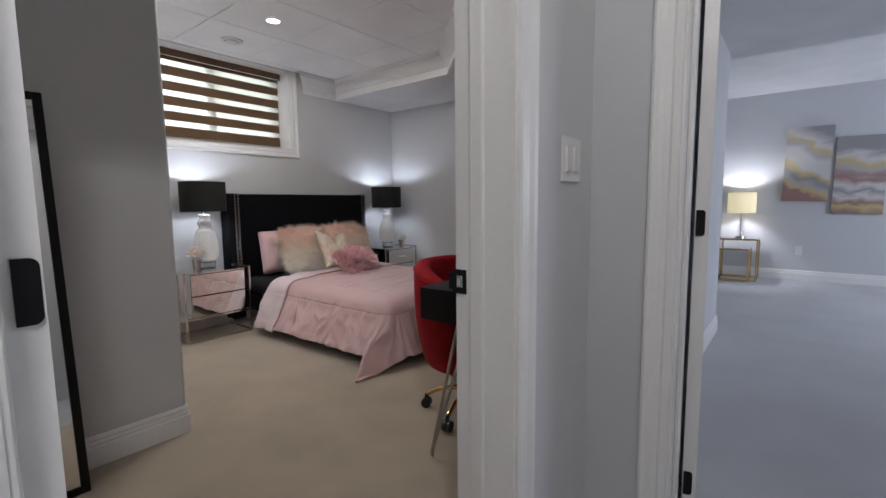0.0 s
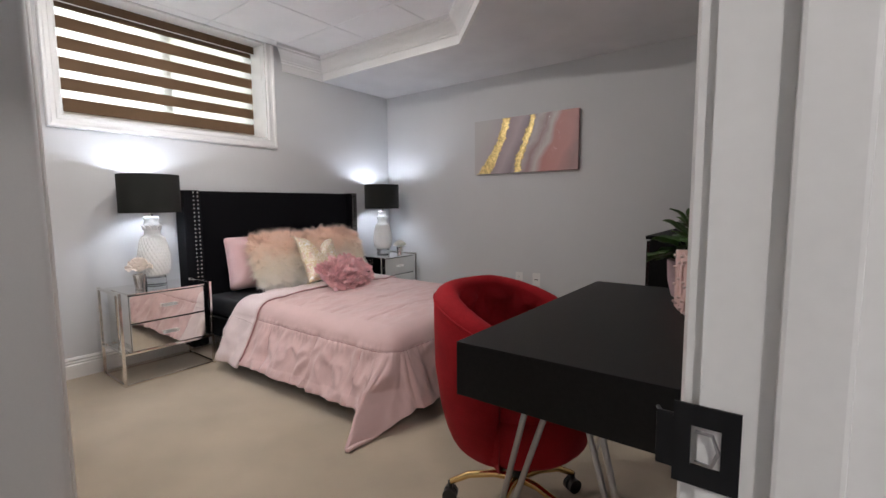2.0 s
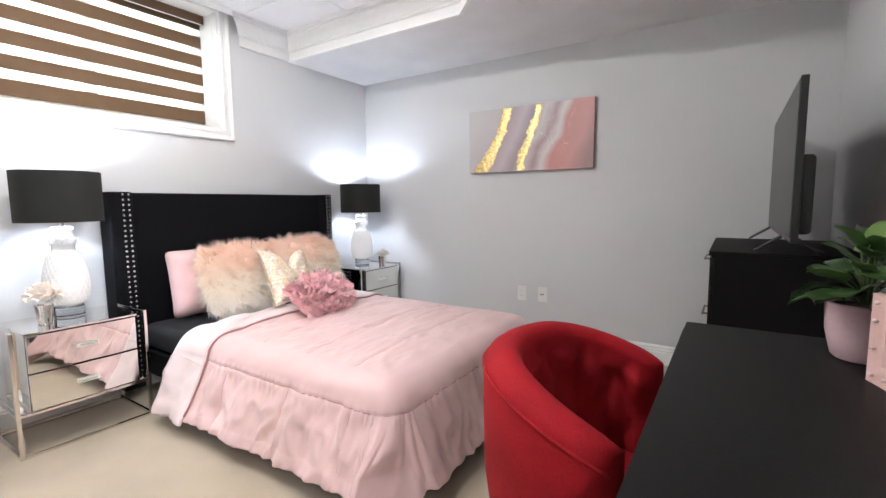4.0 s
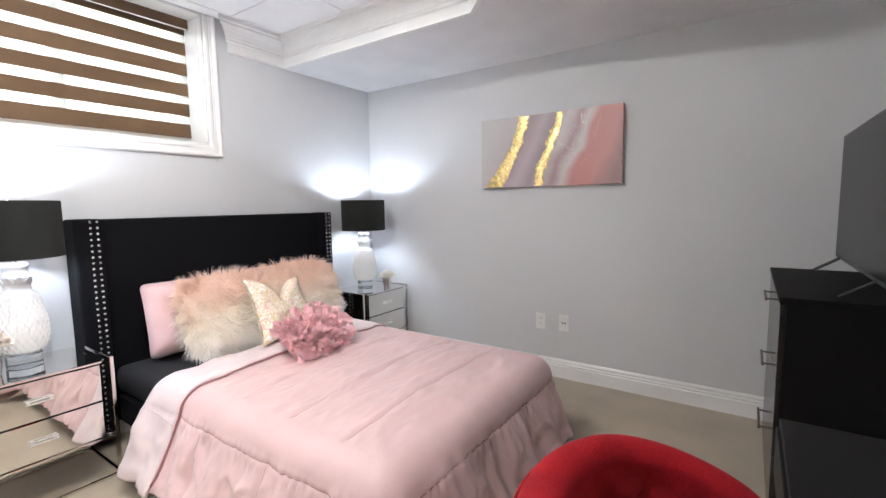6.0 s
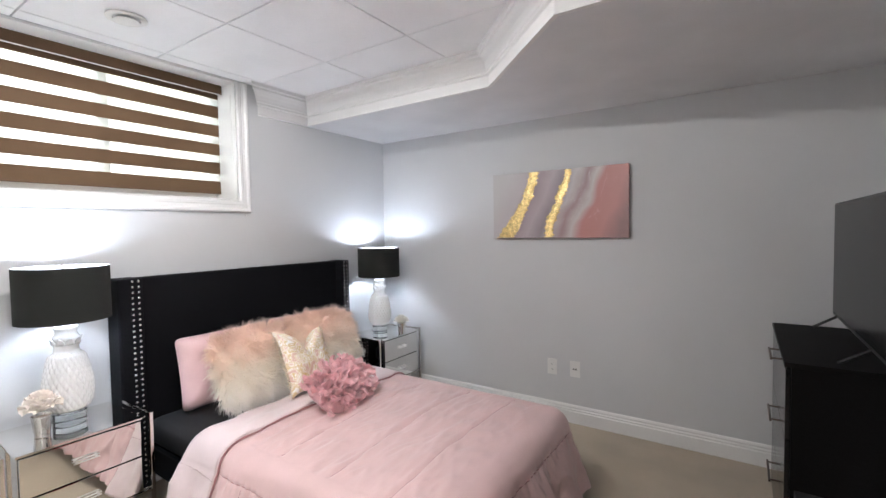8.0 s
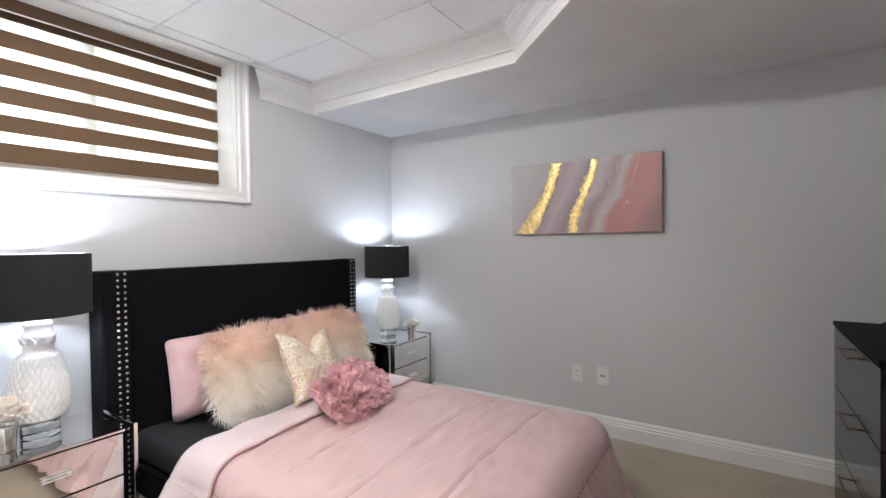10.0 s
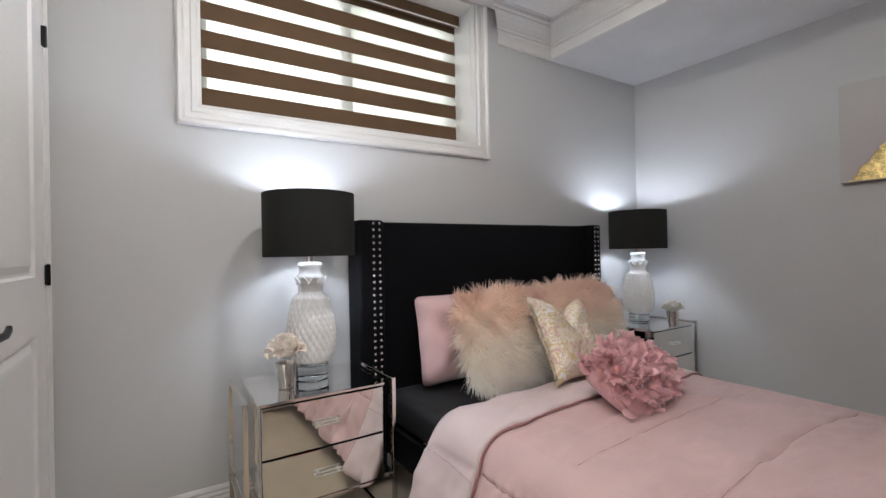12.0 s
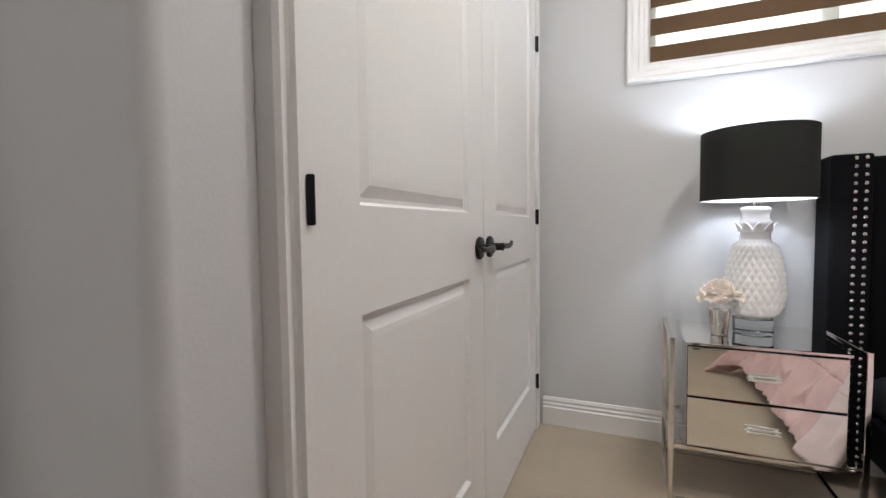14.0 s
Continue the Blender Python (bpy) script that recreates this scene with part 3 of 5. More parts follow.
# reveal and trim of the window
RV = 0.28
structure("window_reveal", boxes((XW - RV, XW, W0, W0 + 0.012, WB, WT), (XW - RV, XW, W1 - 0.012, W1, WB, WT), (XW - RV, XW, W0 + 0.012, W1 - 0.012, WB, WB + 0.012), (XW - RV, XW, W0 + 0.012, W1 - 0.012, WT - 0.012, WT)), M_TRIM, "white boxed window reveal", "trim")
bm = bmesh.new()
WC = [(0, 0), (0.010, 0), (0.014, 0.005), (0.014, 0.021), (0.010, 0.026), (0.012, 0.045), (0.020, 0.055), (0.022, 0.066), (0.016, 0.072), (0, 0.074)]
for p0, p1, up in (((W0, WB), (W0, Z2 - 0.012), (-1, 0)), ((W1, WB), (W1, Z2 - 0.012), (1, 0)), ((W0, WB), (W1, WB), (0, -1))):
    q0, q1, u3 = V(XW, *p0), V(XW, *p1), V(0, *up)
    d = (q1 - q0).normalized()
    horizontal = abs(d.y) > 0.5
    a = [bm.verts.new(q0 + V(u, 0, 0) + u3 * v - d * v) for u, v in WC]
    b = [bm.verts.new(q1 + V(u, 0, 0) + u3 * v + d * (v if horizontal else 0)) for u, v in WC]
    n = len(WC)
    for i in range(n):
        bm.faces.new((a[i], a[(i + 1) % n], b[(i + 1) % n], b[i]))
    bm.faces.new(a)
    bm.faces.new(b[::-1])
structure("window_trim", bm, M_TRIM, "white mitred picture-frame window casing", "trim")


# ---- doors ----
def panel_door(name, w, h, label, mat=None, t=0.035):
    """A moulded two-panel door leaf: x from 0 to w from the hinge, y from -t to 0, with recessed panels on both faces."""
    root = tagged(new(name), label, "door", kind="structure")
    st, bev, dep = 0.125, 0.034, 0.012
    P = [(st, w - st, 0.232, 0.792), (st, w - st, 0.968, h - 0.135)]
    bm = bmesh.new()
    for y, s in ((0.0, 1), (-t, -1)):
        zs = [0, P[0][2], P[0][3], P[1][2], P[1][3], h]
        xs_ = [0, st, w - st, w]
        vs = [[bm.verts.new((x, y, z)) for x in xs_] for z in zs]
        for j in range(5):
            for i in range(3):
                if i == 1 and j in (1, 3):
                    o = [vs[j][1], vs[j][2], vs[j + 1][2], vs[j + 1][1]]
                    prev = o
                    for d, k in ((dep, 0.006), (dep, 0.014), (dep * 0.3, bev), (dep * 0.22, bev + 0.012)):
                        x0, x1, z0, z1 = st + k, w - st - k, zs[j] + k, zs[j + 1] - k
                        ring = [bm.verts.new((a, y - s * d, b)) for a, b in ((x0, z0), (x1, z0), (x1, z1), (x0, z1))]
                        for q in range(4):
                            bm.faces.new((prev[q], prev[(q + 1) % 4], ring[(q + 1) % 4], ring[q]))
                        prev = ring
                    bm.faces.new(prev)
                else:
                    bm.faces.new((vs[j][i], vs[j][i + 1], vs[j + 1][i + 1], vs[j + 1][i]))
    for x in (0, w):
        bm.faces.new([bm.verts.new(p) for p in ((x, 0, 0), (x, -t, 0), (x, -t, h), (x, 0, h))])
    for z in (0, h):
        bm.faces.new([bm.verts.new(p) for p in ((0, 0, z), (w, 0, z), (w, -t, z), (0, -t, z))])
    bmesh.ops.remove_doubles(bm, verts=bm.verts, dist=0.0005)
    part("leaf", bm, mat or M_TRIM, root, smooth=False)
    return root


def lever(root, x, y, z, toward, out=1):
    bm = bmesh.new()
    lathe(bm, [(0.0, 0), (0.031, 0), (0.033, 0.004), (0.030, 0.010), (0.012, 0.013), (0.011, 0.040), (0.013, 0.046), (0.0, 0.052)], 20)
    bmesh.ops.transform(bm, matrix=pose(x, y, z, -90 * out), verts=bm.verts)
    n0 = len(bm.verts)
    pts = [V(x, y + out * 0.042, z), V(x + toward * 0.03, y + out * 0.046, z + 0.001), V(x + toward * 0.07, y + out * 0.046, z - 0.001), V(x + toward * 0.10, y + out * 0.044, z + 0.004), V(x + toward * 0.115, y + out * 0.042, z + 0.010)]
    tube(bm, pts, 0.0095, 8, taper=0.6)
    return part("lever_handle", bm, M_BLACKMETAL, root, "black curved lever handle")


def hinge_knuckle(root, x, y, z):
    bm = bmesh.new()
    lathe(bm, [(0.004, -0.034), (0.006, -0.032), (0.006, 0.032), (0.004, 0.034)], 10, (x, y, z))
    box(bm, x - 0.009, x + 0.009, y - 0.008, y - 0.004, z - 0.031, z + 0.031)
    return part("hinge", bm, M_BLACKMETAL, root, "black butt hinge")


LW = (CO1 - CO0) / 2 - 0.004
east = panel_door("closet_door_1", LW, 2.025, "white two-panel closet door with black lever, closed")
east.matrix_world = pose(CO1 - 0.002, YC + 0.004, 0.01) @ Matrix.Diagonal((-1, 1, 1, 1))
lever(east, LW - 0.045, 0.0, 0.87, -1)
west = panel_door("closet_door_2", LW, 2.025, "white two-panel closet door with black lever, closed")
west.matrix_world = pose(CO0 + 0.002, YC + 0.004, 0.01)
lever(west, LW - 0.045, 0.0, 0.87, -1)
for d in (east, west):
    for z in (0.22, 0.97, 1.73):
        hinge_knuckle(d, -0.002, 0.008, z)

bed_door = panel_door("door_1", D1 - D0 - 0.006, 2.03, "white two-panel bedroom door standing wide open")
bed_door.matrix_world = pose(XE - 0.012, D0 + 0.055, 0.012, 0, 0, 180) @ pose(0, 0.035, 0)
lever(bed_door, D1 - D0 - 0.07, 0.0, 0.90, -1)
lever(bed_door, D1 - D0 - 0.07, -0.035, 0.90, -1, -1)


def hinge_leaf(root, x, y, z, face):
    """A hinge leaf with rounded corners, let into the edge of a door."""
    bm = bmesh.new()
    pts = []
    w, hh, rr = 0.023, 0.036, 0.009
    for cx, cz, a0 in ((w - rr, hh - rr, 0), (0, hh, 90), (0, -hh, 180), (w - rr, -hh + rr, 270)):
        if cx == 0:
            pts.append((cx, cz))
        else:
            pts += [(cx + rr * math.cos(radians(a0 + 15 * k)), cz + rr * math.sin(radians(a0 + 15 * k))) for k in range(7)]
    a = [bm.verts.new((x, y + face * p[0], z + p[1])) for p in pts]
    b = [bm.verts.new((x - 0.003, y + face * p[0], z + p[1])) for p in pts]
    bm.faces.new(a)
    bm.faces.new(b)
    for i in range(len(a)):
        bm.faces.new((a[i], a[i - 1], b[i - 1], b[i]))
    return part("hinge", bm, M_BLACKMETAL, root, "black hinge leaf")


for z in (0.22, 0.975, 1.75):
    hinge_leaf(bed_door, -0.002, -0.009, z, -1)
far_door = panel_door("door_2", 0.78, 2.03, "white two-panel door of the far room, open")
far_door.matrix_world = pose(E2X0 + 0.014, HY + 0.130, 0.012, 0, 0, 104)
for z in (0.225, 1.0, 1.75):
    hinge_leaf(far_door, -0.002, -0.002, z, -1)

# strike plate on the bedroom jamb
strike = thing("strike_plate", "black metal strike plate with a latch hole in the jamb", "door hardware")
bm = bmesh.new()
px, pz, py = XE + 0.004, 0.889, D1 - 0.0012
for x0, x1, z0, z1 in ((-0.020, 0.020, 0.014, 0.029), (-0.020, 0.020, -0.029, -0.014), (-0.020, -0.009, -0.014, 0.014), (0.009, 0.020, -0.014, 0.014)):
    box(bm, px + x0, px + x1, py - 0.001, py + 0.0008, pz + z0, pz + z1)
tube(bm, [V(px - 0.020, py, pz + 0.018), V(px - 0.029, py + 0.002, pz + 0.018), V(px - 0.032, py + 0.008, pz + 0.018)], 0.0016, 6)
box(bm, px - 0.031, px - 0.019, py - 0.001, py + 0.001, pz - 0.02, pz + 0.02, 0.0006)
part("plate", bm, M_BLACKMETAL, strike)
bm = bmesh.new()
tube(bm, [V(px - 0.006, py - 0.002, pz + 0.011), V(px + 0.004, py - 0.003, pz + 0.011), V(px + 0.008, py - 0.003, pz), V(px + 0.004, py - 0.003, pz - 0.011), V(px - 0.006, py - 0.002, pz - 0.011)], 0.0014, 6)
part("latch_lip", bm, M_STEEL, strike, "bright bent latch lip")


# ---- window ----
win = tagged(new("window_1"), "white vinyl sliding basement window, closed", "window", kind="structure")
FXW = XW - 0.255
for n_, spec in (("frame_top", (W0 + 0.012, W1 - 0.012, WT - 0.055, WT - 0.012)), ("frame_bottom", (W0 + 0.012, W1 - 0.012, WB + 0.012, WB + 0.075)), ("frame_side", (W0 + 0.012, W0 + 0.055, WB + 0.075, WT - 0.055)), ("frame_side", (W1 - 0.055, W1 - 0.012, WB + 0.075, WT - 0.055)), ("mullion", (2.66, 2.72, WB + 0.075, WT - 0.055))):
    part(n_, boxes((FXW - 0.03, FXW + 0.015, spec[0], spec[1], spec[2], spec[3], 0.004)), M_PLASTIC, win, smooth=False)
for y0, y1 in ((W0 + 0.055, 2.66), (2.72, W1 - 0.055)):
    g = part("pane", boxes((FXW - 0.012, FXW - 0.008, y0, y1, WB + 0.075, WT - 0.055)), M_PANE, win, smooth=False)
    g.visible_shadow = False
out_ = structure("backdrop", boxes((-5.2, -5.15, 0.6, 4.9, 0.6, 4.2)), M_OUTSIDE, "bright overcast outdoors beyond the window", "backdrop")
structure("ground_outside", boxes((-9.0, XW - TH, -4.0, 9.0, 1.2, 1.3)), material("pale_gravel", (0.35, 0.34, 0.32), 0.9, grain=40, amount=0.3, bump=0.8), "pale gravel outside the basement window", "ground")

# zebra roller blind
BY0, BY1, BX = 2.016, 3.334, XW - 0.190
blind = thing("zebra_blind", "brown and sheer striped zebra roller blind, lowered", "blind")
bm = bmesh.new()
tube(bm, [V(BX + 0.012, BY0 + 0.002, 2.355), V(BX + 0.012, BY1 - 0.002, 2.355)], 0.022, 20)
part("fabric_roll", bm, M_BROWN, blind)
part("cassette", boxes((BX - 0.03, BX + 0.056, BY0 - 0.006, BY1 - 0.002, 2.386, 2.392), (BX + 0.050, BX + 0.054, BY0 - 0.006, BY1 - 0.002, 2.324, 2.386)), M_BROWN, blind, smooth=False)
part("edge_strip", boxes((BX + 0.046, BX + 0.056, BY0 - 0.006, BY1 - 0.002, 2.3195, 2.3235, 0.001)), M_PLASTIC, blind, "white edge strip of the headrail", smooth=False)
z = 2.350
for k in range(6):
    z0 = z - (0.050 if k == 0 else 0.0772)
    part("brown_band", boxes((BX, BX + 0.0022, BY0, BY1, z0, z, 0.0005, 1)), M_BROWN, blind, smooth=False)
    z = z0
    if k < 5:
        part("sheer_band", boxes((BX + 0.0006, BX + 0.0012, BY0, BY1, z - 0.0478, z)), M_SHEER, blind, smooth=False)
        z -= 0.0478
part("bottom_bar", boxes((BX - 0.004, BX + 0.006, BY0, BY1, z - 0.0085, z - 0.0003, 0.002)), M_BROWN, blind, smooth=False)
bm = bmesh.new()
tube(bm, [V(XW - 0.02, W1 - 0.03, 2.30), V(XW - 0.015, W1 - 0.026, 1.9), V(XW + 0.02, W1 + 0.03, 1.52)], 0.0012, 5)
bmesh.ops.create_icosphere(bm, subdivisions=1, radius=0.006, matrix=pose(XW + 0.02, W1 + 0.03, 1.516))
part("cord", bm, M_PLASTIC, blind, "thin white pull cord")


# ---- bed ----
HB0, HB1, HBT = 2.58, 4.167, 1.17
bed = thing("bed", "black velvet wingback bed with silver nailhead trim", "bed")
bm = bmesh.new()
box(bm, XW + 0.02, XW + 0.085, HB0 + 0.10, HB1 - 0.06, 0.10, HBT, 0.012, 3)
part("headboard", bm, M_VELVET, bed)
for y0, y1 in ((HB0, HB0 + 0.115), (HB1 - 0.075, HB1)):
    bm = bmesh.new()
    box(bm, XW + 0.015, -3.385, y0, y1, 0.05, HBT + 0.003, 0.012, 3)
    part("wing", bm, M_VELVET, bed, "padded black velvet side wing")
for y0 in (2.70, 3.99):
    part("side_rail", boxes((-3.385, -1.60, y0, y0 + 0.03, 0.13, 0.27, 0.008)), M_VELVET, bed)
part("foot_rail", boxes((-1.60, -1.57, 2.70, 4.02, 0.13, 0.27, 0.008)), M_VELVET, bed)
for x in (-1.64, -2.5):
    for y in (2.73, 3.98):
        part("leg", boxes((x - 0.03, x + 0.03, y - 0.03, y + 0.03, 0, 0.13, 0.006)), M_BLACKWOOD, bed)
bm = bmesh.new()
lathe(bm, [(0.0072, 0), (0.0068, 0.002), (0.0046, 0.0042), (0.0018, 0.005)], 8)
bmesh.ops.rotate(bm, verts=bm.verts, matrix=Matrix.Rotation(radians(90), 3, "Y"))
stud0 = part("nailhead", bm, M_STUD, bed)
stud_mesh, first = stud0.data, True
for yc in (HB0 + 0.080, HB1 - 0.038):
    for dy in (-0.0145, 0.0145):
        for k in range(37):
            s = stud0 if first else new("nailhead", stud_mesh)
            first = False
            s.parent = bed
            s.matrix_world = pose(-3.3862, yc + dy, HBT - 0.012 - 0.0287 * k)

mattress = thing("mattress", "mattress in a black fitted sheet on the bed", "mattress")
part("sheet", boxes((-3.44, -1.590, 2.705, 3.985, 0.27, 0.412, 0.06, 4)), material("black_cotton_sheet", (0.008, 0.008, 0.010), 0.8, grain=300, amount=0.3, bump=0.3), mattress)

# comforter: a sheet laid over the mattress, folded back at the head, hanging at the sides and foot
CT, CYA, CYB, CX0, CX1 = 0.440, 2.792, 3.890, -2.955, -1.640
RAD, DROP, SLOPE = 0.110, 0.452, 1.12


def drape(s, t):
    """s metres from the fold towards the foot, t metres across from the near edge; both run past the edges of the mattress."""
    dx, ay, by = max(0.0, s - (CX1 - CX0)), max(0.0, -t), max(0.0, t - (CYB - CYA))
    dy, sy = (ay, -1) if ay > 0 else (by, 1)
    x, y = CX0 + min(s, CX1 - CX0), CYA + min(max(t, 0), CYB - CYA)
    r = math.hypot(dx, dy)
    puff = 0.010 * bump3(x * 3.1, y * 3.1, 0.3) + 0.005 * bump3(x * 9, y * 9, 4.0)
    if r < 1e-6:
        seam = 0.0
        for q in (-2.42, -2.12, -1.83):
            seam -= 0.010 * math.exp(-((x - q - 0.012 * math.sin(5 * y)) / 0.010) ** 2)
        wr = 0.010 * math.sin(46 * (x + 0.35 * y) + 5 * bump3(x * 2, y * 2)) * max(0.0, bump3(x * 2.2, y * 2.2, 9.0))
        wr += 0.018 * (0.28 - abs(bump3(x * 12 + y * 2, y * 3.5, 3.0))) + 0.008 * (0.28 - abs(bump3(x * 24, y * 9 - x * 4, 6.0)))
        edge = min(s - 0.0, CX1 - CX0 - s, t, CYB - CYA - t)
        return V(x, y, CT + (puff + seam + wr) * min(1.0, max(edge, 0.0) / 0.06 + 0.3) + 0.014 * math.sin(min(1, max(edge, 0) / 0.3) * 1.57))
    ux, uy = dx / r, sy * dy / r
    lean = SLOPE + 0.30 * max(0.0, uy) + 0.06 * ux * ux
    arc = RAD * lean
    if r < arc:
        a = r / RAD
        o, h = RAD * math.sin(a), -RAD * (1 - math.cos(a))
    else:
        d = r - arc
        corner = 4 * (ux * uy) ** 2 * min(1.0, d / 0.15)
        o = RAD * math.sin(lean) + d * (math.cos(lean) - 0.06 + (0.24 if sy < 0 else 0.05) * corner)
        h = -RAD * (1 - math.cos(lean)) - d * (math.sin(lean) - 0.06 * corner)
    turn = math.atan2(ux, abs(uy))
    along = CYB - CYA + 0.42 * (math.pi - turn) + CX1 - x if by > 0 else x - CX1 + 0.42 * turn + y - CYA
    k = min(1.0, max(0.0, (r - 0.11) / 0.16))
    soft = (1 - 0.40 * (4 * (ux * uy) ** 2)) ** 2
    fold = k * soft * (0.003 * math.sin(along * 29 + 4.0 * bump3(along * 3, r * 2, 2.0)) + 0.034 * bump3(along * 8, r * 2.2, 5.0) + 0.034 * (0.30 - abs(bump3(along * 11, r * 7.0, 7.0))) + 0.006 * bump3(along * 30, r * 15.0, 1.0))
    fold += 0.0040 * soft * math.exp(-((r - 0.180) / 0.030) ** 2) * math.sin(along * 150 + 6 * bump3(along * 7, 1.0, 3.0))
    fold -= 0.005 * math.exp(-((r - 0.165) / 0.006) ** 2)
    for q in (-2.50, -2.08, -1.72):
        fold -= 0.010 * k * abs(uy) * math.exp(-((x - q) / 0.009) ** 2)
    fold += 0.006 * max(0.0, (r - DROP + 0.05) / 0.05) ** 0.5 if r > DROP - 0.05 else 0.0
    tail = 4 * (ux * uy) ** 2 * min(1.0, max(0.0, (r - arc) / 0.22)) ** 1.5
    return V(x + ux * (o + fold) * (1 - 0.5 * tail), y + uy * (o + fold) * (1 + (0.42 if sy < 0 else 0.0) * tail), max(0.012 + 0.004 * math.sin(along * 40), CT + h + 0.3 * puff))


def sheet(f, us, vs, thick, mat, parent, name, label=""):
    bm = bmesh.new()
    g = [[bm.verts.new(f(u, v)) for v in vs] for u in us]
    for i in range(len(us) - 1):
        for j in range(len(vs) - 1):
            bm.faces.new((g[i][j], g[i + 1][j], g[i + 1][j + 1], g[i][j + 1]))
    ob = part(name, bm, mat, parent, label, smooth="all")
    m = ob.modifiers.new("thickness", "SOLIDIFY")
    m.thickness, m.offset = thick, 0.0
    return ob


def steps(a, b, n):
    return [a + (b - a) * i / n for i in range(n + 1)]


comforter = thing("comforter", "blush pink satin comforter spread over the bed", "comforter")
LX, LY = CX1 - CX0, CYB - CYA
sheet(lambda s, t: drape(s, t), steps(0.26, LX, 190) + steps(LX, LX + DROP, 72)[1:], steps(-DROP, 0, 72) + steps(0, LY, 120)[1:] + steps(LY, LY + DROP, 40)[1:], 0.014, M_PINK, comforter, "cover")


def fold_band(s, t):
    p = drape(s, t)
    e = min(1.0, s / 0.03)
    n_ = 0.012 + 0.003 * math.sin(min(1.0, s / 0.28) * math.pi)
    d = max(0.0, -t, t - LY)
    a = min(d / RAD, SLOPE)
    return p + V(0, math.sin(a) * (-n_ if t < 0 else n_), math.cos(a) * n_ * e)


sheet(fold_band, steps(0.0, 0.268, 16), steps(-DROP - 0.02, 0, 34) + steps(0, LY, 50)[1:] + steps(LY, LY + DROP, 34)[1:], 0.016, M_PALEPINK, comforter, "turned_back_edge", "pale pink turned-back edge of the comforter")


def seam_tube(pts, r, name, mat, label=""):
    bm = bmesh.new()
    tube(bm, pts, r, 6)
    return part(name, bm, mat, comforter, label, smooth="all")


seam_tube([fold_band(0.270, t) + V(0.004, 0, 0.002) for t in steps(-DROP + 0.02, LY + DROP - 0.02, 120)], 0.0045, "piping", M_ROPE, "darker pink piping")
seam_tube([drape(s, -0.165) + V(0, -0.0070, 0.002) for s in steps(0.28, LX, 60)] + [drape(LX + 0.165 * math.sin(a), -0.165 * math.cos(a)) + V(0.0075 * math.sin(a), -0.0075 * math.cos(a), 0) for a in steps(0, 1.57, 10)[1:]] + [drape(LX + 0.165, t) + V(0.0075, 0, 0) for t in steps(0, LY, 60)[1:]], 0.0022, "seam", M_ROPE)
for q in (-2.42, -2.12, -1.83):
    seam_tube([drape(q - CX0 + 0.012 * math.sin(5 * (CYA + t)), t) + V(0, 0, 0.0065) for t in steps(0.01, LY - 0.01, 60)], 0.0018, "quilting_seam", M_ROPE)
for q in (-2.50, -2.08, -1.72):
    seam_tube([drape(q - CX0, -t) + V(0, -0.0072, 0) for t in steps(0.17, DROP - 0.01, 30)], 0.0016, "quilting_seam", M_ROPE)


# ---- pillows ----
def cushion(name, w, h, t, mat, parent, pinch=0.12, n=22, rough_=0.006, seed=0.0, ob_name="cover", blunt=0.0, chop=0.0):
    """A stuffed cushion, w by h and t thick, standing on z = 0 with its face towards +x."""
    bm = bmesh.new()
    for s in (1, -1):
        def f(u, v):
            a, b = 2 * u - 1, 2 * v - 1
            e = max(0.0, (1 - a ** 4) * (1 - b ** 4))
            px_ = t / 2 * e ** 0.55 * s + (rough_ * bump3(a * 2 + seed, b * 2, s) * 2 if e > 0 else 0) * e
            m_ = max(abs(a), abs(b))
            if blunt and m_ > 0:
                q_ = m_ / (abs(a) ** blunt + abs(b) ** blunt) ** (1 / blunt)
                a, b = a * q_, b * q_
            ww = 1 - pinch * (1 - abs(b) ** 3) * 0.35
            hh = 1 - pinch * (1 - abs(a) ** 3) * 0.35
            dip = chop * math.exp(-(a / 0.34) ** 2) * max(0.0, b + 0.5) ** 1.4
            return V(px_ * (1 - 1.6 * dip / h), a * ww * w / 2, h / 2 + b * hh * h / 2 - dip)
        grid(bm, n, n, f)
    bmesh.ops.remove_doubles(bm, verts=bm.verts, dist=0.0004)
    return part(ob_name, bm, mat, parent, smooth="all")


def stand(x, y, z, lean, turn, tip=0):
    """Pose of a cushion that leans back by lean degrees and is turned about the vertical."""
    return pose(x, y, z, 0, 0, turn) @ pose(0, 0, 0, tip, -lean, 0)


pp = thing("pillow", "plain pink satin pillow propped against the headboard", "pillow", "pillows on the bed", stand(-3.29, 3.105, 0.43, 9, 2))
cushion("pillow", 0.58, 0.405, 0.17, M_PILLOWPINK, pp, 0.10, rough_=0.026, blunt=16.0)
pp2 = thing("pillow", "plain pink satin pillow propped against the headboard", "pillow", "pillows on the bed", stand(-3.30, 3.69, 0.44, 10, -2))
cushion("pillow", 0.56, 0.40, 0.15, M_PILLOWPINK, pp2, 0.10, rough_=0.026, seed=3.0, blunt=16.0)


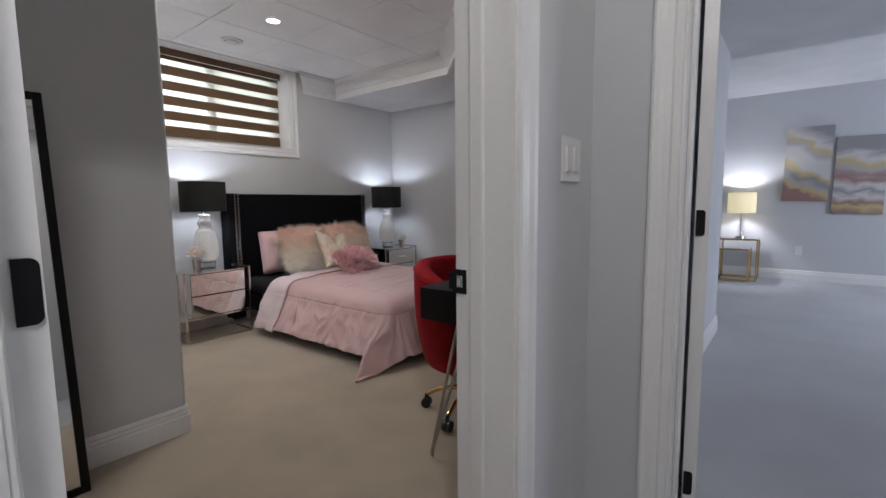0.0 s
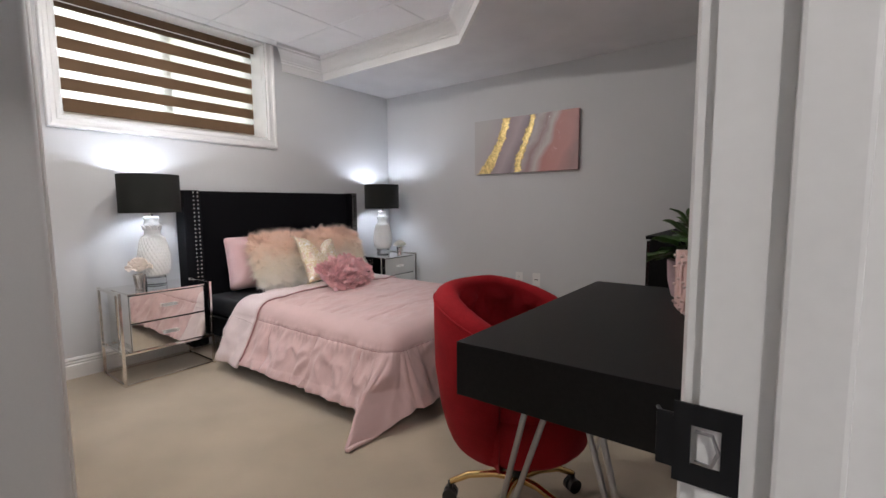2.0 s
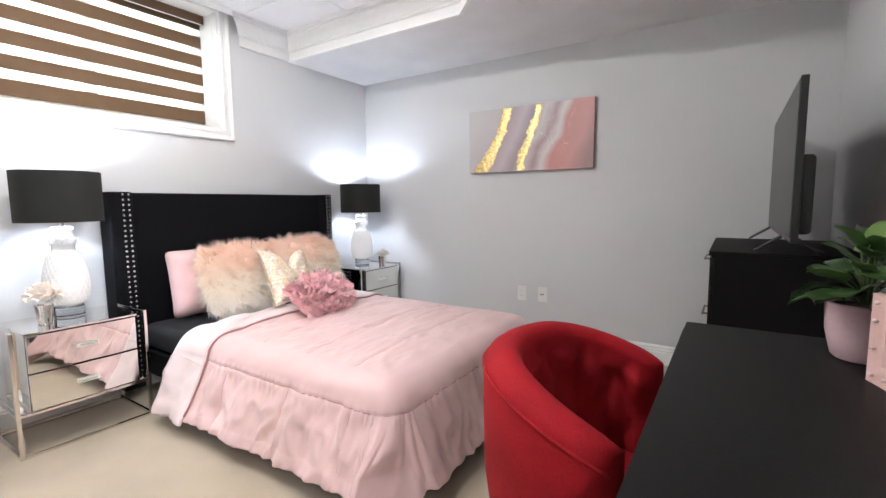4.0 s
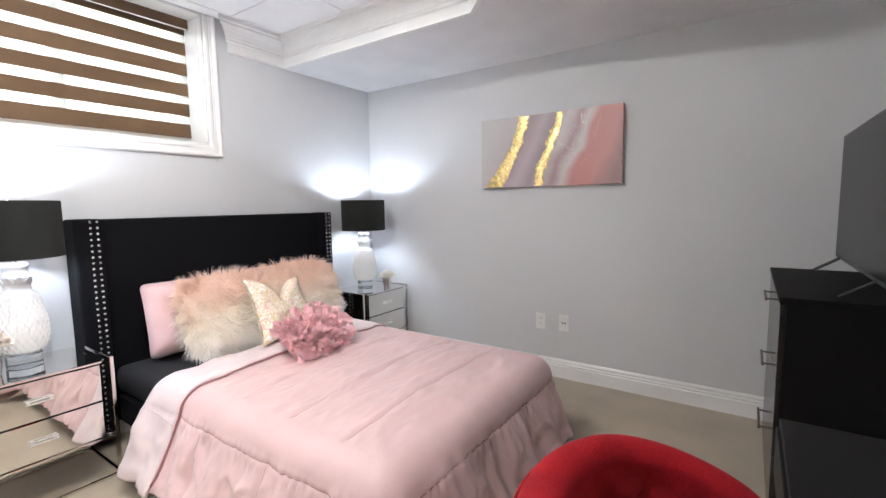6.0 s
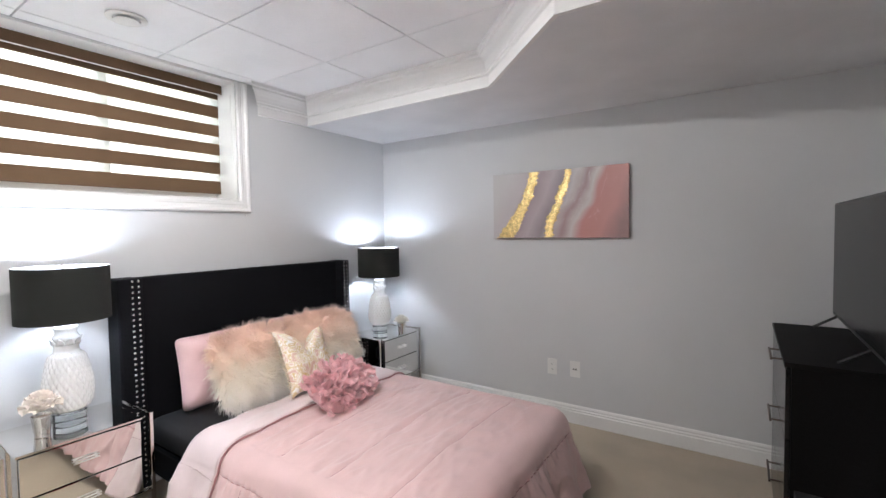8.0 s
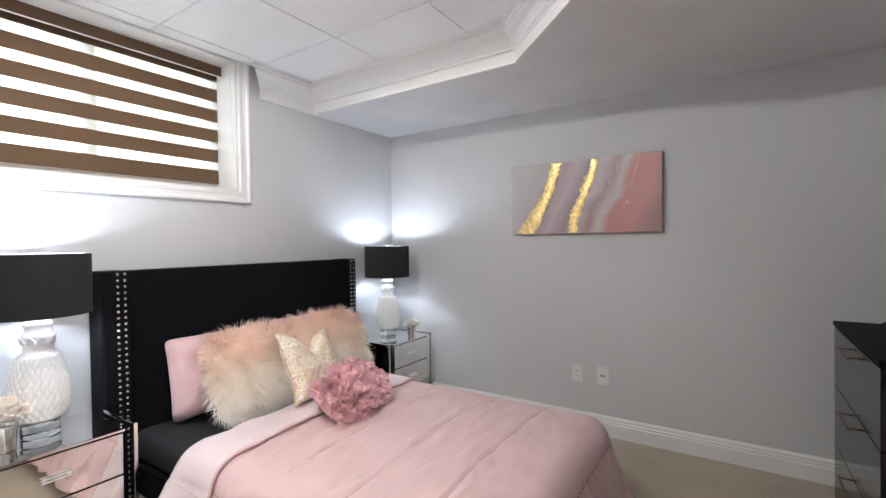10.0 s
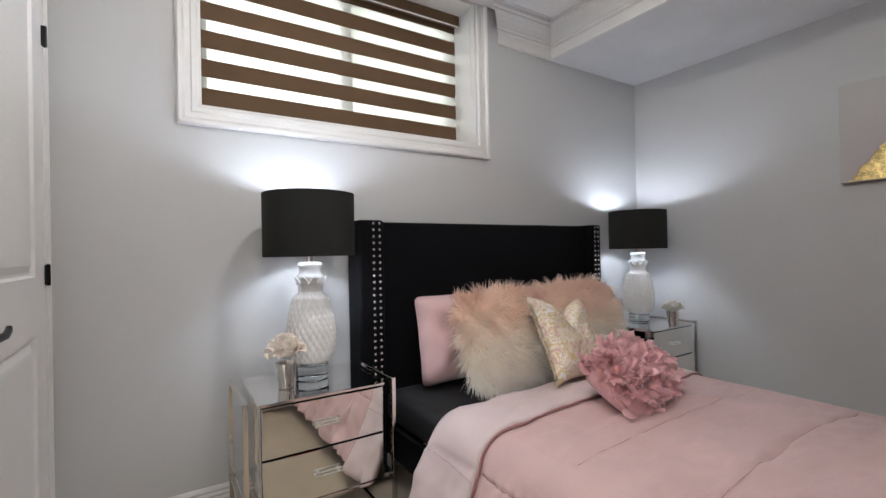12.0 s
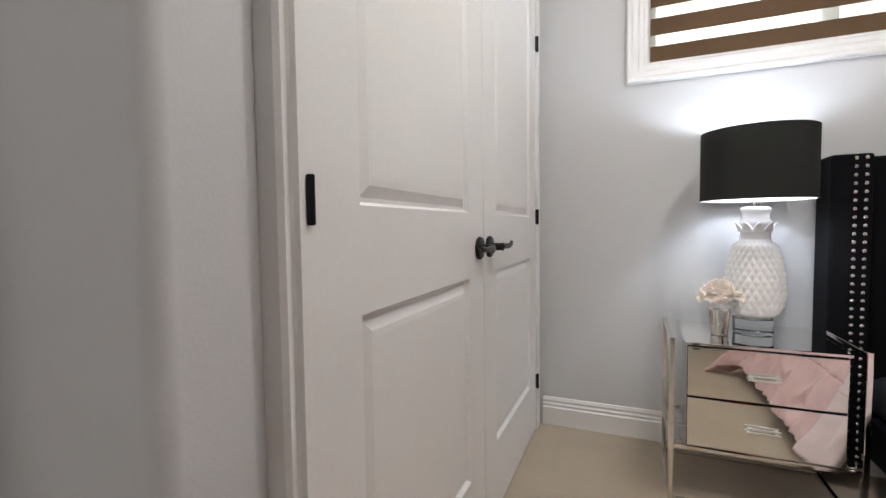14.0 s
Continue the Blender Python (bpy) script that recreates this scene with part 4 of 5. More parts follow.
def fur_pillow(at, w, h, t, seed, count):
    rnd = random.Random(seed)
    p = thing("fur_pillow", "shaggy peach and cream faux-fur throw pillow", "pillow", "pillows on the bed", at)
    cushion("core", w * 0.94, h * 0.94, t * 0.9, M_FURBASE, p, 0.02, ob_name="core", blunt=5.0)
    verts, faces = [], []
    for k in range(count):
        a, b = rnd.uniform(-1, 1), rnd.uniform(-1, 1)
        rim = rnd.random() < 0.30
        if rim:
            q = rnd.choice([0, 1, 2, 3])
            if q < 2:
                a = (1 if q else -1) * rnd.uniform(0.93, 1.0)
            else:
                b = (1 if q == 2 else -1) * rnd.uniform(0.93, 1.0)
        s = 1 if rnd.random() < 0.8 else -1
        e = max(0.0, (1 - a ** 4) * (1 - b ** 4))
        q_ = max(abs(a), abs(b)) / (abs(a) ** 5 + abs(b) ** 5) ** 0.2
        a, b = a * q_, b * q_
        root = V(t / 2 * e ** 0.55 * s * 0.9, a * w / 2 * 0.95, h / 2 + b * h / 2 * 0.95)
        nrm = V(s * (0.25 + e), a * 0.9 * (1.15 - e), b * 0.9 * (1.15 - e)).normalized()
        clump = V(bump3(a * 4, b * 4, seed), bump3(a * 4 + 9, b * 4, seed), bump3(a * 4, b * 4 + 9, seed))
        d = (nrm * (0.85 if rim else 0.30) + clump * 0.9 + V(0, rnd.uniform(-.3, .3), rnd.uniform(-.75, .05) if b < 0.75 else rnd.uniform(-.1, .5))).normalized()
        ln = rnd.uniform(0.030, 0.072) * (1.5 if b > 0.8 and rnd.random() < 0.5 else 1.0)
        side = (d.cross(nrm).normalized() + 0.45 * V(rnd.uniform(-1, 1), rnd.uniform(-1, 1), rnd.uniform(-1, 1))).normalized() * rnd.uniform(0.0011, 0.0024)
        drop = V(0, 0, -0.25 * ln)
        p1, p2 = root + d * ln * 0.5 + drop * 0.15, root + d * ln + drop + clump * 0.012
        i = len(verts)
        verts += [root - side, root + side, p1 + side, p1 - side, p2]
        faces += [(i, i + 1, i + 2, i + 3), (i + 3, i + 2, i + 4)]
    me = bpy.data.meshes.new("fur")
    me.from_pydata(verts, [], faces)
    me.materials.append(M_FUR)
    ob = new("fur", me)
    ob.parent = p
    tagged(ob, "long wavy faux-fur pile", kind="stuff")
    return p


fur_pillow(stand(-3.02, 3.155, 0.455, 22, 6), 0.54, 0.41, 0.15, 3, 11500)
fur_pillow(stand(-3.05, 3.645, 0.455, 20, -4), 0.54, 0.41, 0.15, 8, 10500)
gp = thing("brocade_pillow", "small cream and gold brocade throw pillow", "pillow", "pillows on the bed", stand(-2.850, 3.375, 0.462, 29, 10, -7))
cushion("pillow", 0.40, 0.40, 0.12, M_DAMASK, gp, 0.40, n=32, rough_=0.012, chop=0.062)
rnd = random.Random(17)
bm = bmesh.new()
for sgn in (-1, 1):
    for k in range(70):
        b = -1 + 2 * k / 69
        y = sgn * 0.20 * (1 - 0.40 * (1 - abs(b) ** 3) * 0.35)
        z = 0.20 + 0.196 * b
        p0 = V(rnd.uniform(-.003, .003), y, z)
        p1 = p0 + V(rnd.uniform(-.012, .012), sgn * rnd.uniform(0.010, 0.022), rnd.uniform(-.008, .008))
        tube(bm, [p0, p0.lerp(p1, 0.6) + V(0, 0, rnd.uniform(-.004, .004)), p1], 0.0022, 5)
tagged(part("fringe", bm, M_FRINGE, gp, "short looped cream fringe", smooth="all"), kind="stuff")


def petal_mesh(name, ln, wd, cup, seed):
    bm = bmesh.new()

    def f(u, v):
        a = 2 * v - 1
        w = wd * math.sin(math.pi * (0.12 + 0.80 * u) ** 0.9) ** 0.8
        return V(a * w / 2, ln * u, cup * (a * a * 0.5 + math.sin(u * 2.2) * 0.9) + 0.005 * math.sin(5 * a + 3 * seed) * u + 0.010 * u * bump3(u * 5 + seed, a * 4))
    grid(bm, 5, 4, f)
    me = bpy.data.meshes.new(name)
    bm.to_mesh(me)
    bm.free()
    for p in me.polygons:
        p.use_smooth = True
    return me


seam_tube([fold_band(s, -0.17 - 0.10 * s) + V(0, -0.0085, 0) for s in steps(0.01, 0.262, 16)], 0.0016, "quilting_seam", M_PALESEAM)
rose = thing("petal_pillow", "dusty rose cushion covered in ruffled felt petals", "pillow", "pillows on the bed", stand(-2.515, 3.37, 0.462, 56, 12))
cushion("pillow", 0.42, 0.27, 0.12, M_PETALPINK, rose, 0.02, blunt=4.0)
kinds = [petal_mesh("petal", ln, wd, cup, k) for k, (ln, wd, cup) in enumerate(((0.070, 0.042, 0.024), (0.060, 0.038, 0.032), (0.074, 0.040, -0.022)))]
for me in kinds:
    me.materials.append(M_PETALPINK)
rnd = random.Random(5)
for k in range(296):
    a, b = rnd.uniform(-1, 1), rnd.uniform(-1, 1)
    e = max(0.0, (1 - a ** 4) * (1 - b ** 4))
    q_ = max(abs(a), abs(b)) / (abs(a) ** 3 + abs(b) ** 3) ** 0.3333
    a, b = a * q_, b * q_
    root = V(0.06 * e ** 0.55 - 0.004, a * 0.205, 0.145 + b * 0.112)
    d = (V(0.34 + 0.45 * e, a * 0.9, b * 0.7) + V(rnd.uniform(-.1, .4), rnd.uniform(-.9, .9), rnd.uniform(-1, .6))).normalized()
    roll = rnd.uniform(0, 360)
    o = new("petal", kinds[k % 3])
    o.parent = rose
    q = d.to_track_quat("Y", "Z").to_matrix().to_4x4()
    o.matrix_basis = Matrix.Translation(root) @ q @ pose(0, 0, 0, 0, roll, 0) @ Matrix.Diagonal((*[rnd.uniform(0.75, 1.15)] * 3, 1))


# ---- nightstands, lamps, flower cups ----
def nightstand(at, label):
    """Origin on the floor at the back corner; x runs to the front, y along the wall."""
    D, W, H, bw = 0.37, 0.53, 0.561, 0.016
    root = thing("nightstand", label, "nightstand", "mirrored nightstands", at)
    for y0 in (0.0, W - bw):
        bm = bmesh.new()
        for x0 in (0.0, D - bw):
            box(bm, x0, x0 + bw, y0, y0 + bw, 0.0, H, 0.002)
        for z0 in (0.0, 0.185, H - bw):
            box(bm, bw, D - bw, y0 + 0.001, y0 + bw - 0.001, z0, z0 + bw * 0.9, 0.002)
        part("side_frame", bm, M_CHROME, root, "polished chrome side frame")
    for x0 in (0.001, D - bw + 0.001):
        part("stretcher", boxes((x0, x0 + bw - 0.002, bw, W - bw, 0.001, bw * 0.8, 0.002)), M_CHROME, root)
        part("rail", boxes((x0, x0 + bw - 0.002, bw, W - bw, 0.186, 0.199, 0.002)), M_CHROME, root)
    g = 0.052
    part("carcass", boxes((0.004, D - 0.012, g, W - g, 0.200, H - 0.022, 0.002)), M_MIRROR, root, "mirrored glass carcass")
    part("top", boxes((0.0, D + 0.002, g - 0.006, W - g + 0.006, H - 0.020, H - 0.010, 0.002)), M_MIRROR, root, "mirrored glass top")
    for y0 in (bw, W - g + 0.006):
        part("side_tray", boxes((bw, D - bw, y0 + 0.002, y0 + g - bw - 0.010, 0.200, 0.206)), M_MIRROR, root)
    # near-black sheet that puts shade into the gaps round the drawers
    part("shadow_gap", boxes((D - 0.012, D - 0.009, g + 0.002, W - g - 0.002, 0.202, H - 0.022)), M_DARK, root)
    zm = 0.370
    for z0, z1 in ((0.206, zm - 0.003), (zm + 0.003, H - 0.024)):
        dr = part("drawer", boxes((D - 0.009, D + 0.004, g + 0.003, W - g - 0.003, z0, z1, 0.0025)), M_MIRROR, root, "mirrored drawer front")
        zc = (z0 + z1) / 2
        bm = bmesh.new()
        for dz in (-0.006, 0.006):
            tube(bm, [V(D + 0.016, W / 2 - 0.045, zc + dz), V(D + 0.016, W / 2 + 0.045, zc + dz)], 0.0032, 8)
        for y in (-0.035, 0.035):
            box(bm, D + 0.004, D + 0.016, W / 2 + y - 0.004, W / 2 + y + 0.004, zc - 0.006, zc + 0.006)
        part("handle", bm, M_HANDLE, dr, "paired chrome bar handle")
    return root


NX = -3.462
NZ = 0.551
nightstand(pose(NX, 2.066, 0), "mirrored two-drawer nightstand with chrome frame beside the bed")
nightstand(pose(NX, 4.182, 0), "mirrored two-drawer nightstand with chrome frame in the corner")


def pineapple_lamp(at):
    root = thing("table_lamp", "white ceramic pineapple lamp with black drum shade, lit", "lamp", "pineapple bedside lamps", at)
    bm = bmesh.new()
    lathe(bm, [(0.055, 0), (0.062, 0.003), (0.063, 0.052), (0.058, 0.056), (0.0, 0.056)], 40)
    part("acrylic_base", bm, M_ACRYLIC, root, "clear round acrylic base")
    bm = bmesh.new()
    prof = [(0.0, 0.050), (0.05, 0.074), (0.14, 0.086), (0.30, 0.091), (0.48, 0.089), (0.66, 0.082), (0.84, 0.073), (0.95, 0.066), (1.0, 0.052)]

    def rad(v):
        for (a, r0), (b, r1) in zip(prof, prof[1:]):
            if v <= b:
                return r0 + (r1 - r0) * (v - a) / (b - a)
        return prof[-1][1]

    def f(u, v):
        ang = 2 * math.pi * u
        d = abs(math.sin(ang * 12 + v * 19.0)) * abs(math.sin(ang * 12 - v * 19.0))
        k = math.sin(math.pi * min(1, max(0, v))) ** 0.4
        r = rad(v) - 0.001 + 0.0068 * d ** 0.75 * k
        return V(r * math.cos(ang), r * math.sin(ang), 0.058 + 0.266 * v)
    grid(bm, 240, 110, f, wrap=True)
    part("body", bm, M_CERAMIC, root, "white glazed body with raised diamonds", smooth="all")
    bm = bmesh.new()
    lathe(bm, [(0.054, 0.322), (0.048, 0.326), (0.046, 0.336), (0.046, 0.372), (0.050, 0.384), (0.050, 0.392), (0.046, 0.398), (0.041, 0.408), (0.041, 0.424), (0.045, 0.428), (0.045, 0.440), (0.038, 0.446), (0.0, 0.448)], 32)
    part("neck", bm, M_CERAMIC, root, smooth="all")
    for k in range(9):
        a = 2 * math.pi * k / 9
        bm = bmesh.new()

        def leaf(u, v, a=a):
            w = (v - 0.5) * 0.036 * (1 - u ** 1.8)
            r = 0.045 + 0.015 * u ** 1.6
            return V(r * math.cos(a) - w * math.sin(a), r * math.sin(a) + w * math.cos(a), 0.360 + 0.042 * u - 0.008 * u * u)
        grid(bm, 5, 4, leaf)
        o = part("crown_leaf", bm, M_CERAMIC, root, smooth="all")
        m = o.modifiers.new("thickness", "SOLIDIFY")
        m.thickness = 0.005
    bm = bmesh.new()
    tube(bm, [V(0, 0, 0.445), V(0, 0, 0.585)], 0.010, 10)
    part("socket", bm, M_CHROME, root)
    bm = bmesh.new()
    lathe(bm, [(0.004, 0.584), (0.014, 0.589), (0.026, 0.612), (0.030, 0.632), (0.026, 0.652), (0.012, 0.664), (0.0, 0.666)], 16)
    part("bulb", bm, M_BULB, root, "glowing cool white bulb", smooth="all")
    Z0, Z1_, R = 0.469, 0.709, 0.172
    bm = bmesh.new()
    lathe(bm, [(R - 0.004, Z0), (R, Z0), (R, Z1_), (R - 0.004, Z1_)], 64, closed=True)
    sh = part("shade", bm, [M_SHADE, M_SHADEIN], root, "black fabric drum shade with white lining")
    for p in sh.data.polygons:
        c = p.center
        if p.normal.x * c.x + p.normal.y * c.y < -1e-4:
            p.material_index = 1
    bm = bmesh.new()
    for k in range(3):
        a = 2 * math.pi * k / 3
        tube(bm, [V(0.012 * math.cos(a), 0.012 * math.sin(a), Z1_ - 0.02), V((R - 0.004) * math.cos(a), (R - 0.004) * math.sin(a), Z1_ - 0.006)], 0.0018, 6)
    lathe(bm, [(0.003, Z1_ - 0.04), (0.010, Z1_ - 0.026), (0.006, Z1_ - 0.020), (0.008, Z1_ + 0.006), (0.0, Z1_ + 0.012)], 10)
    part("spider", bm, M_CHROME, root)
    return root


pineapple_lamp(pose(-3.315, 2.347, NZ + 0.001))
pineapple_lamp(pose(-3.315, 4.437, NZ + 0.001, 0, 0, 20))


def flower_cup(at, mat, label, seed, scale=1.0):
    rnd = random.Random(seed)
    root = thing("flower_cup", label, "flowers", "flower cups on the nightstands", at)
    bm = bmesh.new()
    lathe(bm, [(0.0, 0.002), (0.026, 0.0), (0.028, 0.004), (0.027, 0.010), (0.036, 0.086), (0.038, 0.090), (0.035, 0.090), (0.032, 0.080), (0.0, 0.076)], 28)
    part("cup", bm, M_CHROME, root, "silver beaded julep cup")
    me = petal_mesh("flower_petal", 0.044, 0.060, 0.020, seed)
    me.materials.append(mat)
    heads = [(0, 0, 0.104, 1.12)] if scale > 1.2 else [(0, 0, 0.098, 1.0), (0.018, 0.020, 0.094, 0.8), (-0.012, -0.026, 0.094, 0.8)]
    for hx, hy, hz, hs in heads:
        for ring, (n, el, sc) in enumerate(((9, -4, 1.0), (9, 14, 0.98), (8, 30, 0.92), (7, 46, 0.84), (6, 60, 0.74), (4, 74, 0.60))):
            for k in range(n):
                o = new("petal", me)
                o.parent = root
                o.matrix_basis = pose(hx, hy, hz + (0.008 if scale > 1.2 else 0.005) * ring) @ pose(0, 0, 0, 0, 0, 360 * k / n + 23 * ring + rnd.uniform(-12, 12)) @ pose(0, 0.003, 0, el + rnd.uniform(-8, 8)) @ Matrix.Diagonal((sc * hs * scale,) * 3 + (1,))
    return root


flower_cup(pose(-3.240, 2.232, NZ + 0.001), M_CREAMPETAL, "peach cream silk peony in a silver cup", 2, 1.38)
flower_cup(pose(-3.115, 4.475, NZ + 0.001), M_WHITEPETAL, "small white silk blooms in a silver cup", 4, 1.0)


# ---- desk, chair, dresser, television ----
DX0, DX1, DY0, DY1, DZ0, DZ1 = -0.672, -0.178, 2.022, 3.03, 0.607, 0.736
desk = thing("desk", "black-brown writing desk on steel hairpin legs", "desk")
part("desktop", boxes((DX0, DX1, DY0, DY1, DZ0, DZ1, 0.0025)), M_BLACKWOOD, desk)
for y0, y1 in ((DY0 + 0.012, (DY0 + DY1) / 2 - 0.003), ((DY0 + DY1) / 2 + 0.003, DY1 - 0.012)):
    part("drawer_front", boxes((DX0 - 0.006, DX0 - 0.0005, y0, y1, DZ0 + 0.012, DZ1 - 0.016, 0.0015)), M_BLACKWOOD, desk)
for x_, sx in ((DX0, 1), (DX1, -1)):
    for y_, sy in ((DY0, 1), (DY1, -1)):
        bm = bmesh.new()
        foot = V(x_ + sx * 0.02, y_ + sy * 0.03, 0.007)
        a, b = V(x_ + sx * 0.165, y_ + sy * 0.035, DZ0), V(x_ + sx * 0.205, y_ + sy * 0.06, DZ0)
        tube(bm, [a, a.lerp(foot, 0.97), foot + V(sx * 0.004, sy * 0.003, -0.001), b.lerp(foot, 0.95), b], 0.0068, 10)
        part("hairpin_leg", bm, M_STEEL, desk, "steel hairpin leg")

# red barrel chair on castors
CC, CTURN, SPAN = V(-0.756, 2.500, 0), 180.0, 104.0
chair = thing("desk_chair", "red velvet tufted barrel chair on gold castor base", "chair", at=pose(CC.x, CC.y, 0, 0, 0, CTURN))


def rim(a):
    """Height of the rim at a degrees from the middle of the back: level, then falling gently to the arm fronts."""
    k = max(0.0, abs(a) - 30.0) / 70.0
    return 0.789 - 0.085 * k ** 1.6


bm = bmesh.new()
NA, T = 90, 0.086
loop = [(0.0, 0.0), (0.02, 0.0), (0.05, 0.0), (0.12, 0.0), (0.25, 0.0), (0.5, 0.0), (0.75, 0.0), (0.90, 0.0), (0.945, 0.04), (0.975, 0.14), (0.993, 0.30), (1.0, 0.5), (0.993, 0.70), (0.975, 0.86), (0.945, 0.96), (0.905, 1.0), (0.87, 1.0), (0.83, 1.0), (0.76, 1.0), (0.68, 1.0), (0.60, 1.0), (0.52, 1.0), (0.44, 1.0), (0.36, 1.0), (0.2, 1.0), (0.0, 1.0)]
rows = []
for i in range(NA + 1):
    a = -SPAN + 2 * SPAN * i / NA
    top = rim(a)
    ring = []
    for h, w in loop:
        z = 0.262 + (top - 0.262) * h
        R = 0.205 + 0.078 * math.sin(min(1.0, (z - 0.262) / 0.34) * 1.57) ** 0.55 if z > 0.2621 else 0.205
        endk = max(0.0, (abs(a) - SPAN + 12) / 12.0) ** 2
        dent = 0.0
        if w == 1.0 and 0.36 <= h <= 0.88:
            col, rowk = a / 19.0, (z - 0.50) / 0.075
            dent = 0.040 * (abs(math.sin(math.pi * (col + rowk) / 2.0)) * abs(math.sin(math.pi * (col - rowk) / 2.0))) ** 0.5 - 0.006
        r = R - T * w if w < 1.0 else 0.283 - T + 0.012 * math.sin(math.pi * min(1.0, max(0.0, (top - z) / 0.2))) - dent
        r += T * 0.42 * endk * (w - 0.5) * 2
        ang = radians(a)
        ring.append(bm.verts.new((r * math.cos(ang), r * math.sin(ang), z)))
    rows.append(ring)
n = len(loop)
for p, q in zip(rows, rows[1:]):
    for j in range(n):
        bm.faces.new((p[j], q[j], q[(j + 1) % n], p[(j + 1) % n]))
bm.faces.new(rows[0])
bm.faces.new(rows[-1][::-1])
part("shell", bm, M_RED, chair, "curved tufted red velvet back and arms", smooth="all")
bm = bmesh.new()
tube(bm, [V(0.2825 * math.cos(radians(a)), 0.2825 * math.sin(radians(a)), rim(a) - 0.034) for a in range(-100, 101, 4)], 0.0035, 6)
part("welt", bm, M_RED, chair, "stitched welt along the rim", smooth="all")
bm = bmesh.new()
lathe(bm, [(0.0, 0.36), (0.20, 0.36), (0.222, 0.38), (0.225, 0.44), (0.205, 0.468), (0.12, 0.478), (0.0, 0.48)], 40)
part("seat", bm, M_RED, chair, "round red velvet seat cushion", smooth="all")
bm = bmesh.new()
lathe(bm, [(0.0, 0.262), (0.192, 0.2625), (0.206, 0.268), (0.226, 0.290), (0.236, 0.36), (0.236, 0.42), (0.0, 0.43)], 40)
part("underside", bm, M_RED, chair, smooth="all")
bm = bmesh.new()
lathe(bm, [(0.0, 0.10), (0.026, 0.10), (0.026, 0.16), (0.017, 0.165), (0.017, 0.25), (0.05, 0.262), (0.0, 0.266)], 16)
part("column", bm, M_BLACKPLASTIC, chair, "black gas-lift column")
for k in range(5):
    a = radians(72 * k + 25)
    c_, s_ = math.cos(a), math.sin(a)
    bm = bmesh.new()
    tube(bm, [V(0.015 * c_, 0.015 * s_, 0.118), V(0.08 * c_, 0.08 * s_, 0.122), V(0.17 * c_, 0.17 * s_, 0.106), V(0.235 * c_, 0.235 * s_, 0.072)], 0.014, 10, taper=0.75)
    arm = part("base_arm", bm, M_GOLD, chair, "curved polished gold base arm")
    bm = bmesh.new()
    tx, ty = 0.238 * c_, 0.238 * s_
    for o in (-0.012, 0.012):
        q = V(-s_, c_, 0) * o
        w0 = V(tx, ty, 0.026) + q
        tube(bm, [w0 - V(-s_, c_, 0) * 0.008, w0 + V(-s_, c_, 0) * 0.008], 0.026, 14)
    tube(bm, [V(tx, ty, 0.03), V(tx, ty, 0.074)], 0.009, 8)
    part("castor", bm, M_BLACKPLASTIC, arm, "twin-wheel black castor")

RX0, RX1, RY0, RY1, RZ = -0.645, -0.135, 3.735, 4.56, 0.882
dresser = thing("dresser", "glossy black chest of drawers with bar pulls", "dresser")
part("body", boxes((RX0 + 0.018, RX1, RY0, RY1, 0.03, RZ - 0.02, 0.0015)), M_MATTBLACK, dresser)
part("top", boxes((RX0 - 0.004, RX1, RY0 - 0.004, RY1 + 0.004, RZ - 0.0195, RZ, 0.002)), M_MATTBLACK, dresser)
part("plinth", boxes((RX0 + 0.03, RX1 - 0.01, RY0 + 0.01, RY1 - 0.01, 0, 0.0295)), M_MATTBLACK, dresser)
M_GLOSS = material("glossy_black_lacquer", (0.014, 0.013, 0.013), 0.16, grain=80, amount=0.1, bump=0.0)
for k in range(3):
    z0 = 0.04 + k * 0.2727
    dr = part("drawer", boxes((RX0, RX0 + 0.017, RY0 + 0.004, RY1 - 0.004, z0, z0 + 0.2687, 0.002)), M_GLOSS, dresser, "glossy black drawer front")
    for y in ((RY0 + RY1) / 2,):
        bm = bmesh.new()
        tube(bm, [V(RX0 - 0.030, y - 0.105, z0 + 0.228), V(RX0 - 0.030, y + 0.105, z0 + 0.228)], 0.005, 8)
        for o in (-0.088, 0.088):
            tube(bm, [V(RX0 - 0.030, y + o, z0 + 0.228), V(RX0 + 0.002, y + o, z0 + 0.228)], 0.004, 8)
        part("pull", bm, M_BRONZE, dr, "bronze metal bar pull")

tv = thing("television", "large flat black television switched off on the dresser", "television")
TY0, TY1, TZ0, TZ1, TX = 3.44, 4.582, 0.948, 1.50, -0.405
part("bezel", boxes((TX, TX + 0.022, TY0, TY1, TZ0, TZ1, 0.003)), M_BLACKPLASTIC, tv)
part("screen", boxes((TX - 0.0015, TX + 0.004, TY0 + 0.010, TY1 - 0.010, TZ0 + 0.016, TZ1 - 0.010)), M_SCREEN, tv, "dark glossy screen", smooth=False)
part("back_cover", boxes((TX + 0.0225, TX + 0.075, TY0 + 0.16, TY1 - 0.16, TZ0 + 0.02, TZ0 + 0.31, 0.02, 3)), M_BLACKPLASTIC, tv)
for y in (TY0 + 0.33, TY1 - 0.11):
    bm = bmesh.new()
    tube(bm, [V(TX + 0.012, y, TZ0 + 0.01), V(TX - 0.085, y + 0.02, RZ + 0.007)], 0.0065, 8)
    tube(bm, [V(TX + 0.012, y, TZ0 + 0.01), V(TX + 0.13, y - 0.02, RZ + 0.007)], 0.0065, 8)
    part("foot", bm, M_BLACKPLASTIC, tv)

